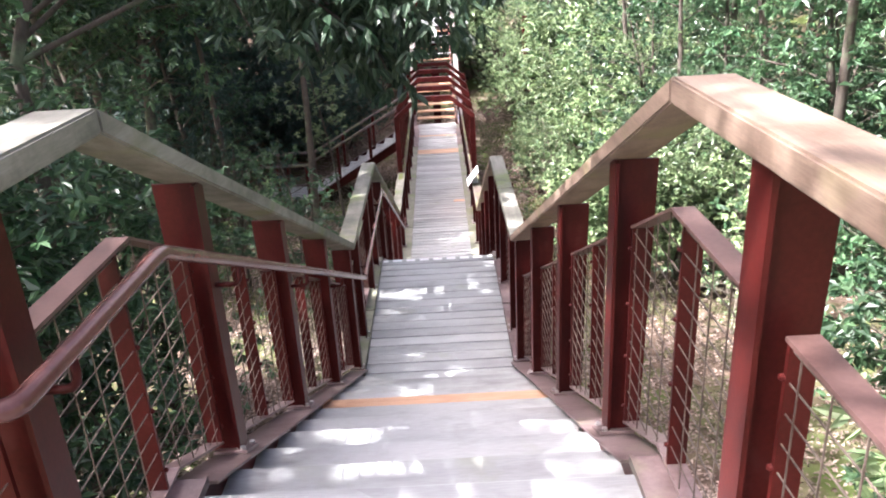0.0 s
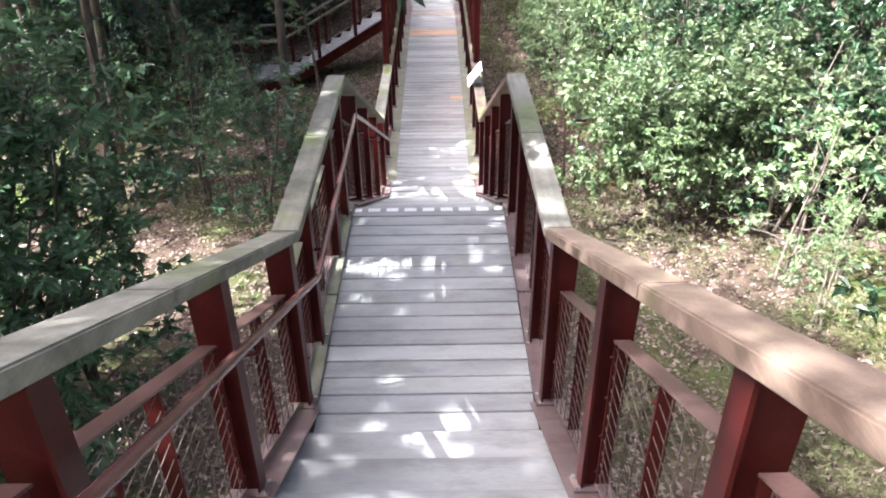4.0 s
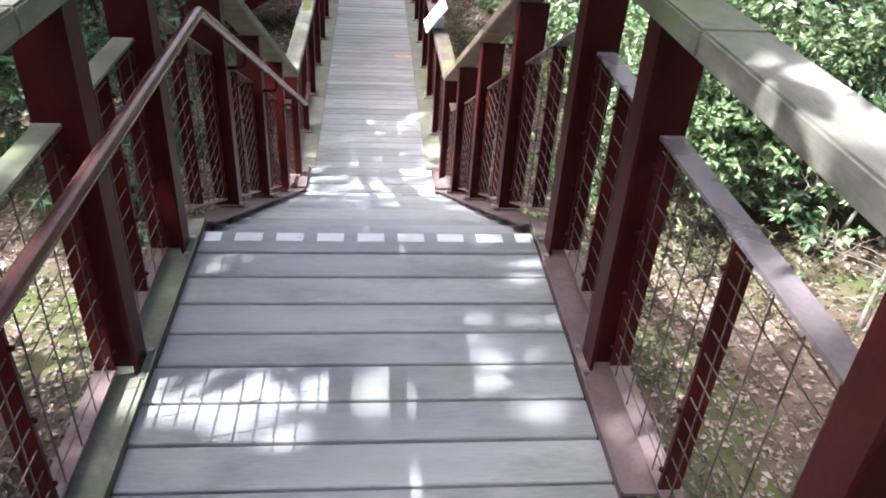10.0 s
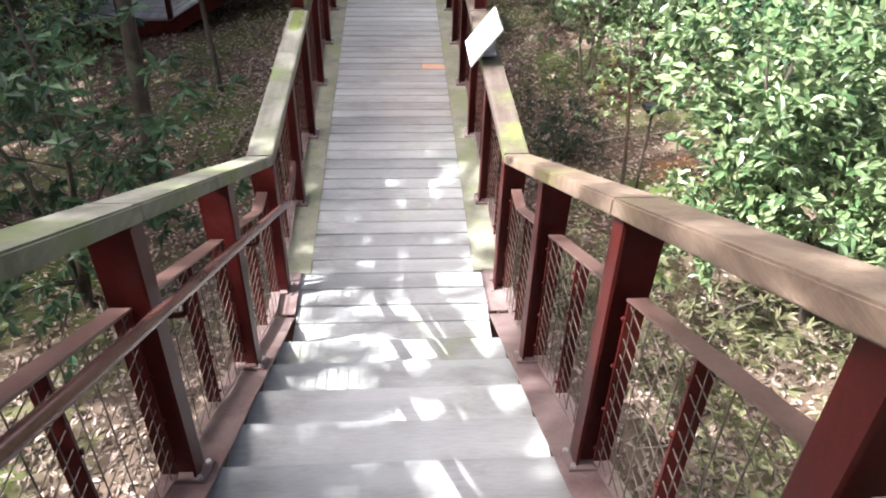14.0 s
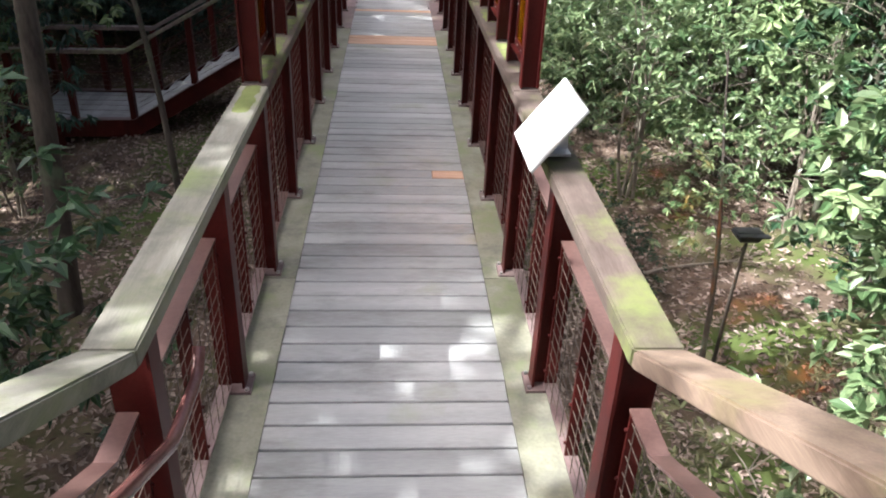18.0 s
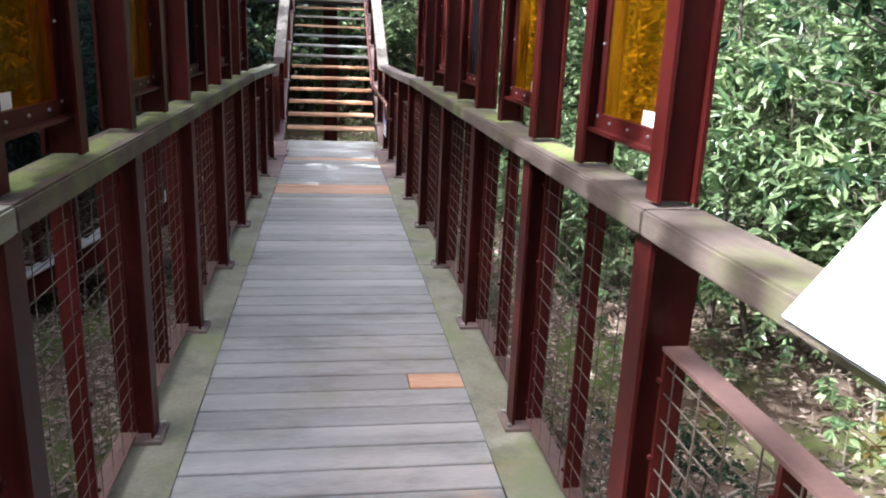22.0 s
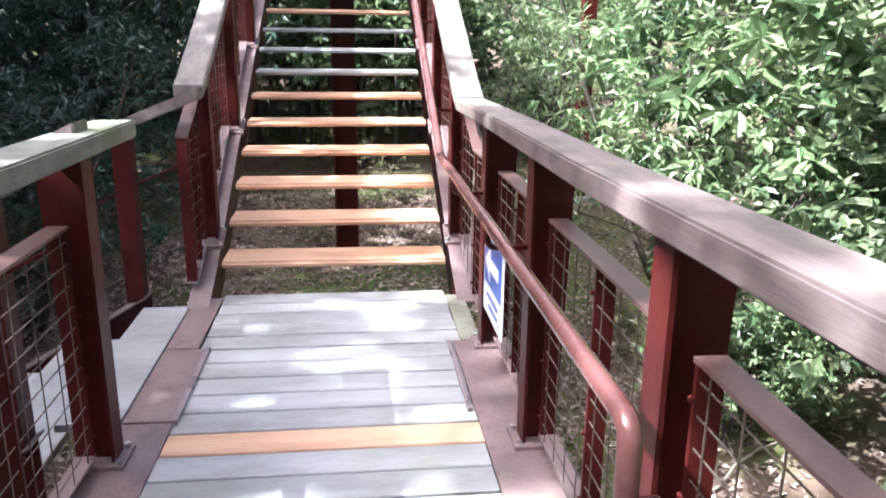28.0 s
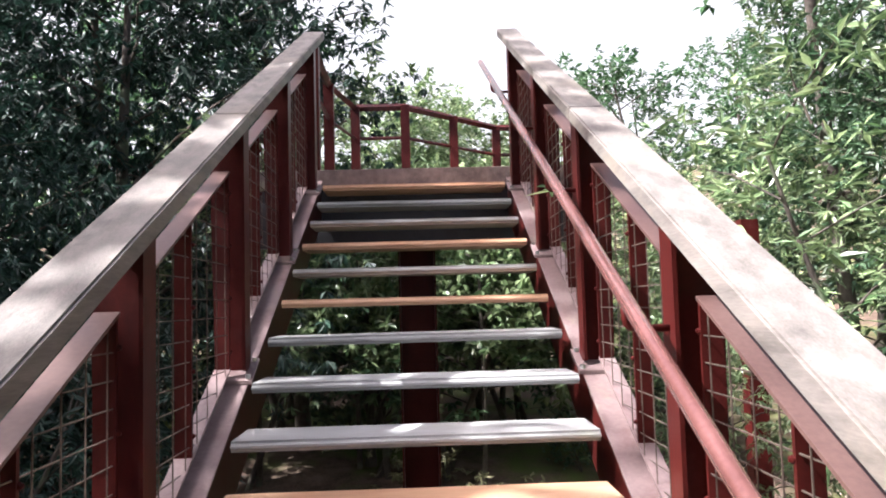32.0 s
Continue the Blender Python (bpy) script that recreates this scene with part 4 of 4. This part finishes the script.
def plant(name, label, category, group, seed, height, spread, limbs, r0, leaves, length, width, mat, clump, droop=0.5, start=0.3, bark=None, trunks=1, simple=False, twigs=2, lean=0.8, plain=False):
    rng = np.random.default_rng(seed)
    tr = thing(name, (0, 0, 0), label, category, group)
    bm = bmesh.new()
    tips = []
    for j in range(trunks):
        lines, tp = limb_set(rng, height * (1 if j == 0 else rng.uniform(0.6, 0.95)), spread, limbs, r0, 0.25 if trunks == 1 else lean, start, twigs)
        tips += tp
        for pts, rad in lines:
            tube(pts, rad, (8 if rad[0] > r0 * 0.6 else 3) if not simple else 3, bm=bm, cap=False)
    part("trunk", bm, bark or M_BARK, tr, smooth=True)
    link("crown", crown_mesh(rng, tips, leaves, length, width, mat, clump, droop, seed, simple or plain), tr)
    return tr


KINDS = {
    "oak": plant("tree", "evergreen tree with dense dark green crown", "tree", "dark trees of the wood", 1, 11.0, 3.4, 16, 0.14, 6500, 0.19, 0.085, M_LEAF_DARK, 0.36, 0.5, 0.25, plain=True),
    "tall": plant("tree", "tall tree with a bare trunk and high crown", "tree", "tall trees beside the walkway", 12, 11.0, 2.9, 14, 0.12, 4200, 0.21, 0.10, M_LEAF_DARK, 0.5, 0.3, 0.52, plain=True),
    "pole": plant("tree", "dark straight trunk with few thin leafy limbs", "tree", "thin trunks beside the walkway", 15, 10.0, 1.6, 9, 0.10, 900, 0.18, 0.08, M_LEAF_DARK, 0.3, 0.4, 0.62, plain=True),
    "slim": plant("tree", "thin pale-barked sapling with a small crown", "tree", "saplings", 13, 5.6, 1.3, 9, 0.045, 1500, 0.12, 0.048, M_LEAF_LIGHT, 0.25, 0.3, 0.48),
    "stems": plant("tree", "dark crooked tree with several bare stems", "tree", "crooked trees", 31, 5.6, 1.9, 9, 0.06, 2200, 0.13, 0.055, M_LEAF_DARK, 0.28, 0.5, 0.30, trunks=3, lean=0.3),
    "beech": plant("tree", "slender tree with mid-green spreading crown", "tree", "green trees of the wood", 2, 8.5, 2.8, 14, 0.09, 5000, 0.16, 0.065, M_LEAF_MID, 0.28, 0.4, 0.30, plain=True),
    "whorled": plant("tree", "small tree with long narrow light leaves in whorls", "tree", "small trees on the slope", 4, 4.6, 1.8, 12, 0.04, 4600, 0.135, 0.034, M_LEAF_LIGHT, 0.18, 0.45, 0.30, trunks=2, plain=True),
    "laurel": plant("bush", "big leafy bush with glossy dark leaves", "bush", "dark bushes under the trees", 3, 3.2, 1.4, 9, 0.035, 3000, 0.125, 0.055, M_LEAF_DARK, 0.17, 0.3, 0.08, trunks=3, lean=0.45, plain=True),
    "sunny": plant("bush", "sunlit bush with broad light green leaves", "bush", "light bushes on the slope", 34, 2.7, 1.15, 11, 0.03, 9500, 0.098, 0.046, M_LEAF_LIGHT, 0.175, 0.3, 0.34, trunks=3, lean=0.45),
    "green": plant("bush", "mid-green bush with small leaves", "bush", "green bushes on the slope", 5, 2.4, 1.2, 9, 0.028, 3200, 0.10, 0.045, M_LEAF_MID, 0.15, 0.3, 0.06, trunks=3, plain=True),
    "cedar": plant("tree", "dark feathery conifer with drooping blue-green sprays", "tree", "dark conifers beside the rising stairs", 41, 11.0, 3.0, 24, 0.13, 12500, 0.22, 0.062, M_LEAF_CEDAR, 0.40, 0.9, 0.10, plain=True),
    "yew": plant("bush", "dense dark needle-leaved bush", "bush", "dark bushes by the rising stairs", 43, 3.2, 1.4, 10, 0.035, 4200, 0.13, 0.03, M_LEAF_CEDAR, 0.17, 0.6, 0.08, trunks=3, plain=True),
    "scrub": plant("scrub", "sparse scrub of bare pale twigs with few leaves", "shrub", "bare scrub", 6, 2.9, 0.85, 8, 0.022, 1500, 0.085, 0.042, M_LEAF_LIGHT, 0.20, 0.3, 0.12, M_TWIG, trunks=4, twigs=3, lean=0.5),
    "longleaf": plant("bush", "sunlit bush with long narrow light green leaves", "bush", "long-leaved bushes beside the walkway", 51, 3.0, 1.25, 10, 0.03, 3600, 0.185, 0.052, M_LEAF_LIGHT, 0.17, 0.55, 0.12, trunks=3, lean=0.5),
    "fern": plant("undergrowth", "low sparse olive-green undergrowth on the forest floor", "plant", "low plants on the forest floor", 7, 0.6, 0.5, 8, 0.007, 620, 0.072, 0.018, M_LEAF_DRY, 0.15, 0.1, 0.05, trunks=1, twigs=1),
    "far_oak": plant("tree", "distant dark green forest tree", "tree", "distant dark trees", 8, 12.0, 4.2, 14, 0.16, 3200, 0.36, 0.17, M_LEAF_DARK, 0.6, 0.4, 0.12, simple=True),
    "far_beech": plant("tree", "distant mid-green forest tree", "tree", "distant green trees", 9, 10.0, 3.6, 14, 0.12, 3200, 0.30, 0.14, M_LEAF_MID, 0.5, 0.4, 0.10, simple=True),
    "far_sunny": plant("tree", "distant sunlit light green tree", "tree", "distant light trees", 10, 8.0, 3.0, 13, 0.10, 3600, 0.24, 0.10, M_LEAF_LIGHT, 0.42, 0.4, 0.12, simple=True),
    "far_bush": plant("bush", "distant light green bush", "bush", "distant bushes", 14, 3.2, 1.6, 9, 0.04, 2600, 0.19, 0.08, M_LEAF_MID, 0.28, 0.3, 0.06, trunks=2, simple=True),
}
REACH = {"oak": 4.2, "pole": 1.0, "cedar": 4.0, "yew": 1.7, "tall": 1.0, "slim": 1.4, "stems": 2.0, "beech": 3.2, "whorled": 1.9, "laurel": 2.2, "sunny": 1.4, "green": 1.5, "scrub": 1.2, "longleaf": 1.6, "fern": 0.6, "far_oak": 6.0, "far_beech": 5.0, "far_sunny": 4.5, "far_bush": 2.2}
USED = set()


def put(kind, x, y, size=1.0, turn=0.0, z=None):
    z = ground(x, y) - 0.05 if z is None else z
    m = Matrix.Translation((x, y, z)) @ Matrix.Rotation(turn, 4, "Z") @ Matrix.Scale(size, 4)
    if kind not in USED:
        USED.add(kind)
        KINDS[kind].matrix_basis = m
        return KINDS[kind]
    return copy_thing(KINDS[kind], m)


prng = random.Random(11)


def scatter(kind, n, x0, x1, y0, y1, lo, hi):
    made = tries = 0
    while made < n and tries < 4000:
        tries += 1
        x, y = prng.uniform(x0, x1), prng.uniform(y0, y1)
        s = prng.uniform(lo, hi)
        if y < 33.5 and abs(x - CX) < 1.0 + REACH[kind] * s or (-9 < x < 0 and 20.6 < y < 24.8):
            continue
        if kind.startswith("far") and y > 34 and abs(x) < 1.5 + 0.24 * (y - 23) or kind in ("oak", "beech") and y > 32 and abs(x) < 5:
            continue
        if kind != "fern" and (11 < y < 23.0 and 0 < x < 3.4 + 0.6 * REACH[kind] * s or 11 < y < 21 and -4.4 - 0.5 * REACH[kind] * s < x < 0):
            continue
        if kind not in ("fern", "scrub") and 3 < y < 12.6 and 0 < x < 2.9 + 0.6 * REACH[kind] * s:
            continue
        if kind == "fern" and -4.2 < x < 0 and 8.5 < y < 15.5:
            continue
        put(kind, x, y, s, prng.uniform(0, 6.28))
        made += 1


# trees whose trunks stand plainly in view, and bushes beside the walkway
for kind, x, y, s, t in (("pole", -3.2, 17.3, 0.95, 0.4), ("stems", -4.6, 8.3, 0.95, 2.4), ("stems", -4.3, 2.8, 1.0, 4.0), ("pole", -4.0, 28.5, 1.0, 3.3), ("pole", -5.6, 19.2, 1.0, 1.3), ("stems", -5.0, 6.4, 1.05, 0.3), ("stems", -5.4, 8.9, 0.9, 0.8), ("stems", -6.8, 8.3, 0.92, 3.7), ("stems", -4.6, 4.0, 1.1, 5.7), ("stems", -6.3, 5.2, 1.15, 2.2), ("stems", -5.5, 5.6, 1.1, 0.9), ("laurel", 5.4, 7.6, 1.15, 2.9), ("pole", 5.2, 17.1, 0.9, 0.4), ("pole", 5.8, 23.5, 1.0, 1.4), ("pole", 4.9, 32.1, 1.1, 2.4),
                         ("stems", -4.3, 5.7, 0.95, 0.6), ("stems", -4.4, 15.6, 0.7, 2.6), ("slim", -2.75, 19.7, 0.9, 2.1), ("slim", 2.3, 15.8, 0.6, 1.1), ("slim", 4.0, 21.1, 1.0, 0.3),
                         ("slim", 4.9, 18.8, 1.0, 4.3), ("sunny", 3.6, 14.2, 1.1, 0.5), ("green", 2.0, 17.5, 0.42, 1.0), ("green", 1.9, 22.1, 0.35, 3.0),
                         ("scrub", 4.75, 11.7, 1.05, 0.2), ("scrub", 4.7, 10.3, 0.7, 2.2), ("scrub", 5.3, 13.6, 1.15, 1.2), ("sunny", 4.6, 14.9, 1.15, 2.0), ("stems", 4.4, 17.2, 0.75, 1.1), ("stems", 5.4, 16.2, 0.85, 2.1), ("laurel", 4.7, 16.4, 0.8, 3.1), ("laurel", 6.2, 17.3, 1.1, 4.1), ("scrub", 5.0, 20.3, 1.2, 4.2), ("scrub", 3.8, 23.3, 1.0, 1.2), ("fern", 1.9, 13.0, 1.2, 0.4), ("fern", 2.2, 12.0, 1.2, 1.4), ("fern", 1.6, 11.1, 1.0, 2.4), ("fern", 3.0, 13.5, 1.3, 3.4), ("fern", 1.7, 14.5, 1.0, 4.4),
                         ("laurel", -3.7, 7.6, 0.85, 0.4), ("laurel", -3.8, 8.8, 0.9, 1.9), ("laurel", -3.7, 4.0, 0.85, 3.1), ("laurel", -2.85, 14.6, 0.95, 4.6), ("scrub", 3.0, 20.0, 1.0, 5.2), ("green", 4.5, 4.9, 1.1, 0.9),
                         ("longleaf", 3.25, 3.3, 1.05, 5.5), ("longleaf", 4.3, 4.6, 1.0, 1.5), ("longleaf", 4.6, 1.9, 1.2, 3.5), ("longleaf", 4.3, 20.6, 1.15, 0.5), ("longleaf", 5.1, 23.2, 1.4, 2.5), ("longleaf", 4.0, 27.0, 1.6, 1.0), ("longleaf", 3.1, 22.6, 0.75, 5.0), ("laurel", 4.6, 6.2, 0.95, 1.5), ("whorled", 3.3, 27.5, 0.95, 3.0), ("oak", 8.4, 16.0, 0.85, 1.4), ("oak", 7.9, 20.9, 0.78, 2.4), ("sunny", 4.1, 24.6, 1.25, 4.0), ("laurel", 6.4, 25.9, 1.35, 2.2), ("whorled", -0.8, 35.5, 1.25, 0.5), ("whorled", 1.2, 36.4, 1.3, 1.5), ("whorled", -2.4, 37.0, 1.3, 2.5), ("sunny", 0.4, 35.1, 1.5, 3.5), ("cedar", -4.6, 34.5, 0.95, 1.0), ("beech", 5.8, 32.5, 0.9, 2.0), ("laurel", 6.0, 28.4, 1.45, 1.4), ("beech", 4.7, 30.9, 0.78, 3.0), ("whorled", 2.95, 30.3, 0.78, 1.9),
                         ("whorled", 6.0, 22.3, 1.2, 0.8), ("whorled", 6.2, 31.7, 1.4, 2.4), ("sunny", 2.9, 25.4, 0.5, 3.4), ("green", 2.6, 23.7, 0.5, 0.4), ("beech", 6.0, 33.9, 0.9, 0.7)):
    put(kind, x, y, s, t)
# a row of tall trees that shades the walkway from the side of the sun
for x, y, s, t in ((-7.0, 9.5, 1.05, 2.9), (-6.5, 4.6, 1.0, 0.7), (-6.3, 7.7, 0.95, 4.4), (-6.2, -2.9, 0.95, 0.2), (-6.6, -0.5, 1.0, 1.9), (-6.0, 1.8, 1.0, 3.6), (-6.9, 2.9, 1.0, 5.3),
                   (-6.2, 13.8, 0.85, 2.4), (-6.3, 16.5, 0.85, 5.8), (-8.6, 14.8, 1.1, 3.2), (-8.3, 15.8, 1.12, 5.5), (-8.6, 17.5, 1.12, 4.5),
                   (-8.4, 19.2, 1.1, 1.5), (-9.4, 22.6, 1.2, 2.5), (-8.7, 21.4, 1.3, 3.9), (-8.5, 23.1, 1.16, 0.1), (-7.5, 15.4, 1.0, 1.6), (-7.4, 17.3, 1.0, 2.7), (-7.5, 19.1, 0.96, 3.8), (-8.6, 26.5, 1.35, 4.9), (-10.6, 13.6, 1.42, 0.3), (-10.9, 15.3, 1.45, 1.7), (-10.6, 17.5, 1.42, 2.7), (-7.0, 27.3, 1.0, 2.0)):
    put("tall", x, y, s, t)
for x, y, s, t in ((7.0, 9.0, 0.92, 0.3), (8.2, 12.0, 1.0, 1.3), (6.9, 13.6, 0.95, 2.3), (9.0, 6.6, 1.0, 3.3), (7.4, 4.6, 0.9, 4.3), (9.6, 9.8, 1.1, 5.3), (8.2, 18.8, 1.0, 0.9), (9.6, 15.2, 1.1, 1.9), (7.7, 21.6, 0.95, 2.9), (10.6, 12.8, 1.15, 3.9)):
    put("tall", x, y, s, t)
for kind, x, y, s, t in (("cedar", -2.1, 36.8, 1.05, 2.0), ("cedar", -5.2, 30.6, 0.62, 0.8), ("cedar", -8.4, 23.3, 1.05, 1.2), ("cedar", -6.8, 21.5, 0.8, 3.3), ("cedar", -7.6, 35.5, 0.95, 0.9), ("cedar", -12.4, 30.5, 1.1, 1.9), ("cedar", -13.0, 26.2, 1.15, 2.4), ("cedar", -6.6, 28.7, 0.72, 0.4), ("cedar", -6.0, 32.7, 0.8, 1.4), ("cedar", -9.0, 26.9, 0.85, 2.9), ("cedar", -11.0, 22.1, 0.9, 0.5), ("cedar", -10.2, 25.6, 0.95, 2.2), ("cedar", -9.4, 29.1, 0.95, 3.2), ("cedar", -10.0, 32.9, 1.0, 4.2), ("cedar", -7.2, 31.3, 0.9, 5.2),
                         ("stems", -7.0, 21.6, 1.05, 1.1), ("stems", -8.6, 23.4, 1.2, 3.1), ("yew", -3.5, 28.3, 1.0, 1.7), ("yew", -4.7, 26.6, 1.1, 2.9), ("yew", -3.3, 31.1, 1.1, 4.1), ("yew", -5.2, 29.5, 1.3, 5.3), ("yew", -5.8, 27.3, 1.3, 0.6), ("yew", -7.0, 29.7, 1.4, 1.6), ("yew", -4.8, 31.9, 1.2, 2.6), ("laurel", -8.4, 20.7, 1.3, 3.6), ("laurel", -8.5, 23.0, 1.9, 2.6), ("yew", -8.6, 26.4, 1.4, 4.6),
                         ("laurel", -4.2, 5.7, 1.2, 0.1), ("laurel", -4.6, 9.2, 1.2, 1.1), ("laurel", -4.8, 2.2, 1.3, 2.1), ("laurel", -6.4, 15.8, 1.1, 4.1),
                         ("laurel", -6.2, 6.8, 1.4, 5.1), ("yew", -4.6, 34.9, 1.3, 1.1), ("green", 2.2, 35.3, 1.0, 2.2), ("laurel", 1.0, 38.0, 1.2, 3.3), ("green", -1.4, 37.0, 1.2, 4.3),
                         ("slim", 0.6, 34.4, 0.9, 0.4), ("slim", -1.2, 35.9, 1.0, 1.4), ("slim", 1.6, 37.2, 1.0, 2.4), ("fern", -0.6, 30.3, 0.9, 0.2), ("fern", 0.5, 32.3, 1.1, 1.2), ("fern", -0.2, 34.5, 1.2, 2.2)):
    put(kind, x, y, s, t)
for x, y, s, t in ((-10.4, 22.3, 0.75, 0.2), (-9.0, 37.0, 0.8, 1.2), (-12.0, 33.9, 0.8, 2.2), (-7.0, 41.0, 0.7, 3.2), (-14.0, 39.0, 0.9, 4.2), (-10.5, 43.0, 0.9, 5.2), (-5.6, 38.4, 0.55, 0.7), (-2.0, 41.0, 0.48, 1.7),
                   (2.2, 42.0, 0.48, 2.7), (0.2, 44.0, 0.5, 3.7), (6.4, 39.0, 0.6, 4.7), (9.4, 37.0, 0.75, 5.7), (4.6, 43.0, 0.52, 0.4), (-15.0, 29.9, 0.9, 1.4)):
    put("far_oak", x, y, s, t)
for x, y, s, t in ((-2.8, 39.0, 0.86, 0.3), (-0.9, 38.0, 0.76, 1.3), (1.1, 39.2, 0.84, 2.3), (3.2, 38.6, 0.8, 3.3), (0.2, 41.6, 0.9, 4.3), (-4.6, 41.0, 0.9, 5.3), (-2.6, 49.0, 1.15, 0.8), (-1.0, 52.0, 1.25, 1.8), (0.8, 50.0, 1.15, 2.8), (2.2, 54.0, 1.15, 3.8), (-4.5, 53.0, 1.3, 4.8)):
    put("far_sunny", x, y, s, t)
scatter("oak", 3, -15, -10, -4, 4, 0.9, 1.2)
scatter("cedar", 3, -14, -5, 27, 38, 0.9, 1.2)
scatter("beech", 7, 6, 14, 20, 36, 0.8, 1.2)
scatter("laurel", 5, -9, -2.6, 0, 9.5, 0.6, 1.0)
scatter("yew", 4, -10, -3.4, 26, 38, 0.7, 1.1)
scatter("laurel", 4, 4.6, 9, 3, 9, 0.8, 1.2)
scatter("laurel", 5, 6.8, 10, 9, 18, 0.9, 1.3)
scatter("stems", 5, 4.6, 9, 5, 30, 0.8, 1.2)
scatter("laurel", 5, 5.5, 9, 15, 32, 0.7, 1.1)
scatter("whorled", 2, 4, 10, 25, 34, 0.8, 1.3)
scatter("green", 7, 3.5, 9, 14, 36, 0.6, 1.0)
scatter("green", 4, -8, -4, 15, 24, 0.5, 0.9)
scatter("scrub", 5, 4, 8, 18, 32, 0.7, 1.1)
scatter("scrub", 3, -6, -4, 15, 21, 0.5, 0.8)
scatter("fern", 34, -6, 6, 4, 32, 0.5, 1.1)
scatter("fern", 7, 1.9, 5.2, 6.5, 13.4, 0.7, 1.3)
scatter("yew", 6, -16, -8, 26, 42, 1.0, 1.4)
scatter("far_oak", 18, -42, -12, -4, 60, 0.9, 1.3)
scatter("far_oak", 14, -12, 46, 40, 75, 0.9, 1.4)
scatter("far_beech", 16, 9, 40, 2, 60, 0.9, 1.3)
scatter("whorled", 9, -5, 6, 35, 46, 0.9, 1.2)
scatter("green", 6, -5, 6, 34.5, 46, 1.1, 1.6)
scatter("laurel", 5, -8, 8, 36, 42, 0.9, 1.3)
scatter("far_sunny", 7, 9, 26, 18, 46, 0.8, 1.2)
scatter("far_oak", 14, 9, 26, 2, 40, 0.6, 0.95)
scatter("far_bush", 12, 6, 18, 6, 44, 0.8, 1.3)


def overhang():
    """A tree whose long bough hangs over the first stairs."""
    rng = np.random.default_rng(21)
    x0, y0 = -4.0, 7.3
    z0 = ground(x0, y0) - 0.05
    tr = thing("tree", (x0, y0, z0), "leaning tree with a drooping leafy bough over the stairs", "tree")
    bm = bmesh.new()
    tips = []
    tube([(x0, y0, z0), (x0 - 0.25, y0 + 0.1, z0 + 1.2), (x0 - 0.02, y0, z0 + 2.4), (x0 + 0.28, y0 - 0.1, z0 + 3.6), (x0 + 0.2, y0 + 0.1, z0 + 4.8), (x0 + 0.8, y0 + 0.3, z0 + 6.4), (x0 + 1.4, y0 + 0.5, z0 + 7.6)], [0.10, 0.09, 0.075, 0.075, 0.06, 0.045, 0.02], 8, bm=bm, cap=False)
    for k in range(13):
        b = Vector((x0 + 0.2 + 0.09 * k, y0 + 0.1 + 0.03 * k, z0 + 4.8 + 0.2 * k))
        e = Vector((rng.uniform(-2.2, 0.15), rng.uniform(6.8, 9.6), rng.uniform(0.2, 1.2)))
        mid = b.lerp(e, 0.55) + Vector((0, 0, 0.5))
        tube([b, mid, e, e + Vector((0.15, 0.0, -0.35))], [0.03, 0.022, 0.012, 0.005], 5, bm=bm, cap=False)
        tips += [mid.lerp(e, 0.4), mid.lerp(e, 0.8), e, e + Vector((0.15, 0, -0.3))]
    part("trunk", bm, M_BARK, tr, smooth=True)
    link("crown", crown_mesh(rng, tips, 4800, 0.17, 0.062, M_LEAF_BOUGH, 0.20, 1.1, 22, False, 7), tr)


overhang()


# ---- fallen leaves ----
def litter():
    rng = np.random.default_rng(5)
    n = 95000
    x, y = rng.normal(0, 3.6, n), rng.uniform(4, 34, n)
    z = np.array([ground(a, b) for a, b in zip(x, y)]) + rng.uniform(0.005, 0.03, n)
    D = rng.normal(size=(n, 3)) * np.array([1, 1, 0.25])
    me = leaves_mesh("fallen_leaves", np.stack([x, y, z], 1), D, 0.08, 0.042, M_LITTER, 6, simple=True)
    tagged(new("fallen_leaves", me), "scattered dry brown fallen leaves on the soil", "leaf litter", kind="stuff")


litter()


def fallen_branch(x, y, turn, length):
    rng = np.random.default_rng(int(x * 100 + y * 7) % 1000)
    br = thing("fallen_branch", (x, y, ground(x, y)), "dry pale fallen branch lying on dead leaves", "branch", "fallen branches")
    d = Vector((math.cos(turn), math.sin(turn), 0))
    side = Vector((-d.y, d.x, 0))
    pts = []
    for k in range(6):
        p = Vector((x, y, 0)) + d * length * k / 5 + side * rng.uniform(-0.08, 0.08)
        pts.append(Vector((p.x, p.y, ground(p.x, p.y) + 0.02 + rng.uniform(0, 0.04))))
    part("stem", tube(pts, [0.02 - 0.003 * k for k in range(6)], 6), M_TWIG, br, smooth=True)
    for k in (1, 2, 3, 4):
        e = pts[k] + d * 0.25 * length + side * rng.choice([-1, 1]) * 0.22 * length + Vector((0, 0, 0.12))
        part("twig", tube([pts[k], pts[k].lerp(e, 0.5) + Vector((0, 0, 0.03)), e], [0.009, 0.006, 0.003], 5), M_TWIG, br, smooth=True)


for x, y, turn, length in ((-2.1, 11.4, 0.5, 1.2), (-2.6, 14.1, 2.2, 1.5), (2.0, 14.0, 1.1, 1.3), (2.6, 18.0, 0.2, 1.6), (1.9, 20.2, 2.6, 1.2), (-2.2, 17.6, 1.4, 1.4), (2.2, 24.6, 0.7, 1.3), (-1.9, 26.0, 2.0, 1.5), (2.6, 12.2, 2.9, 1.0)):
    fallen_branch(x, y, turn, length)
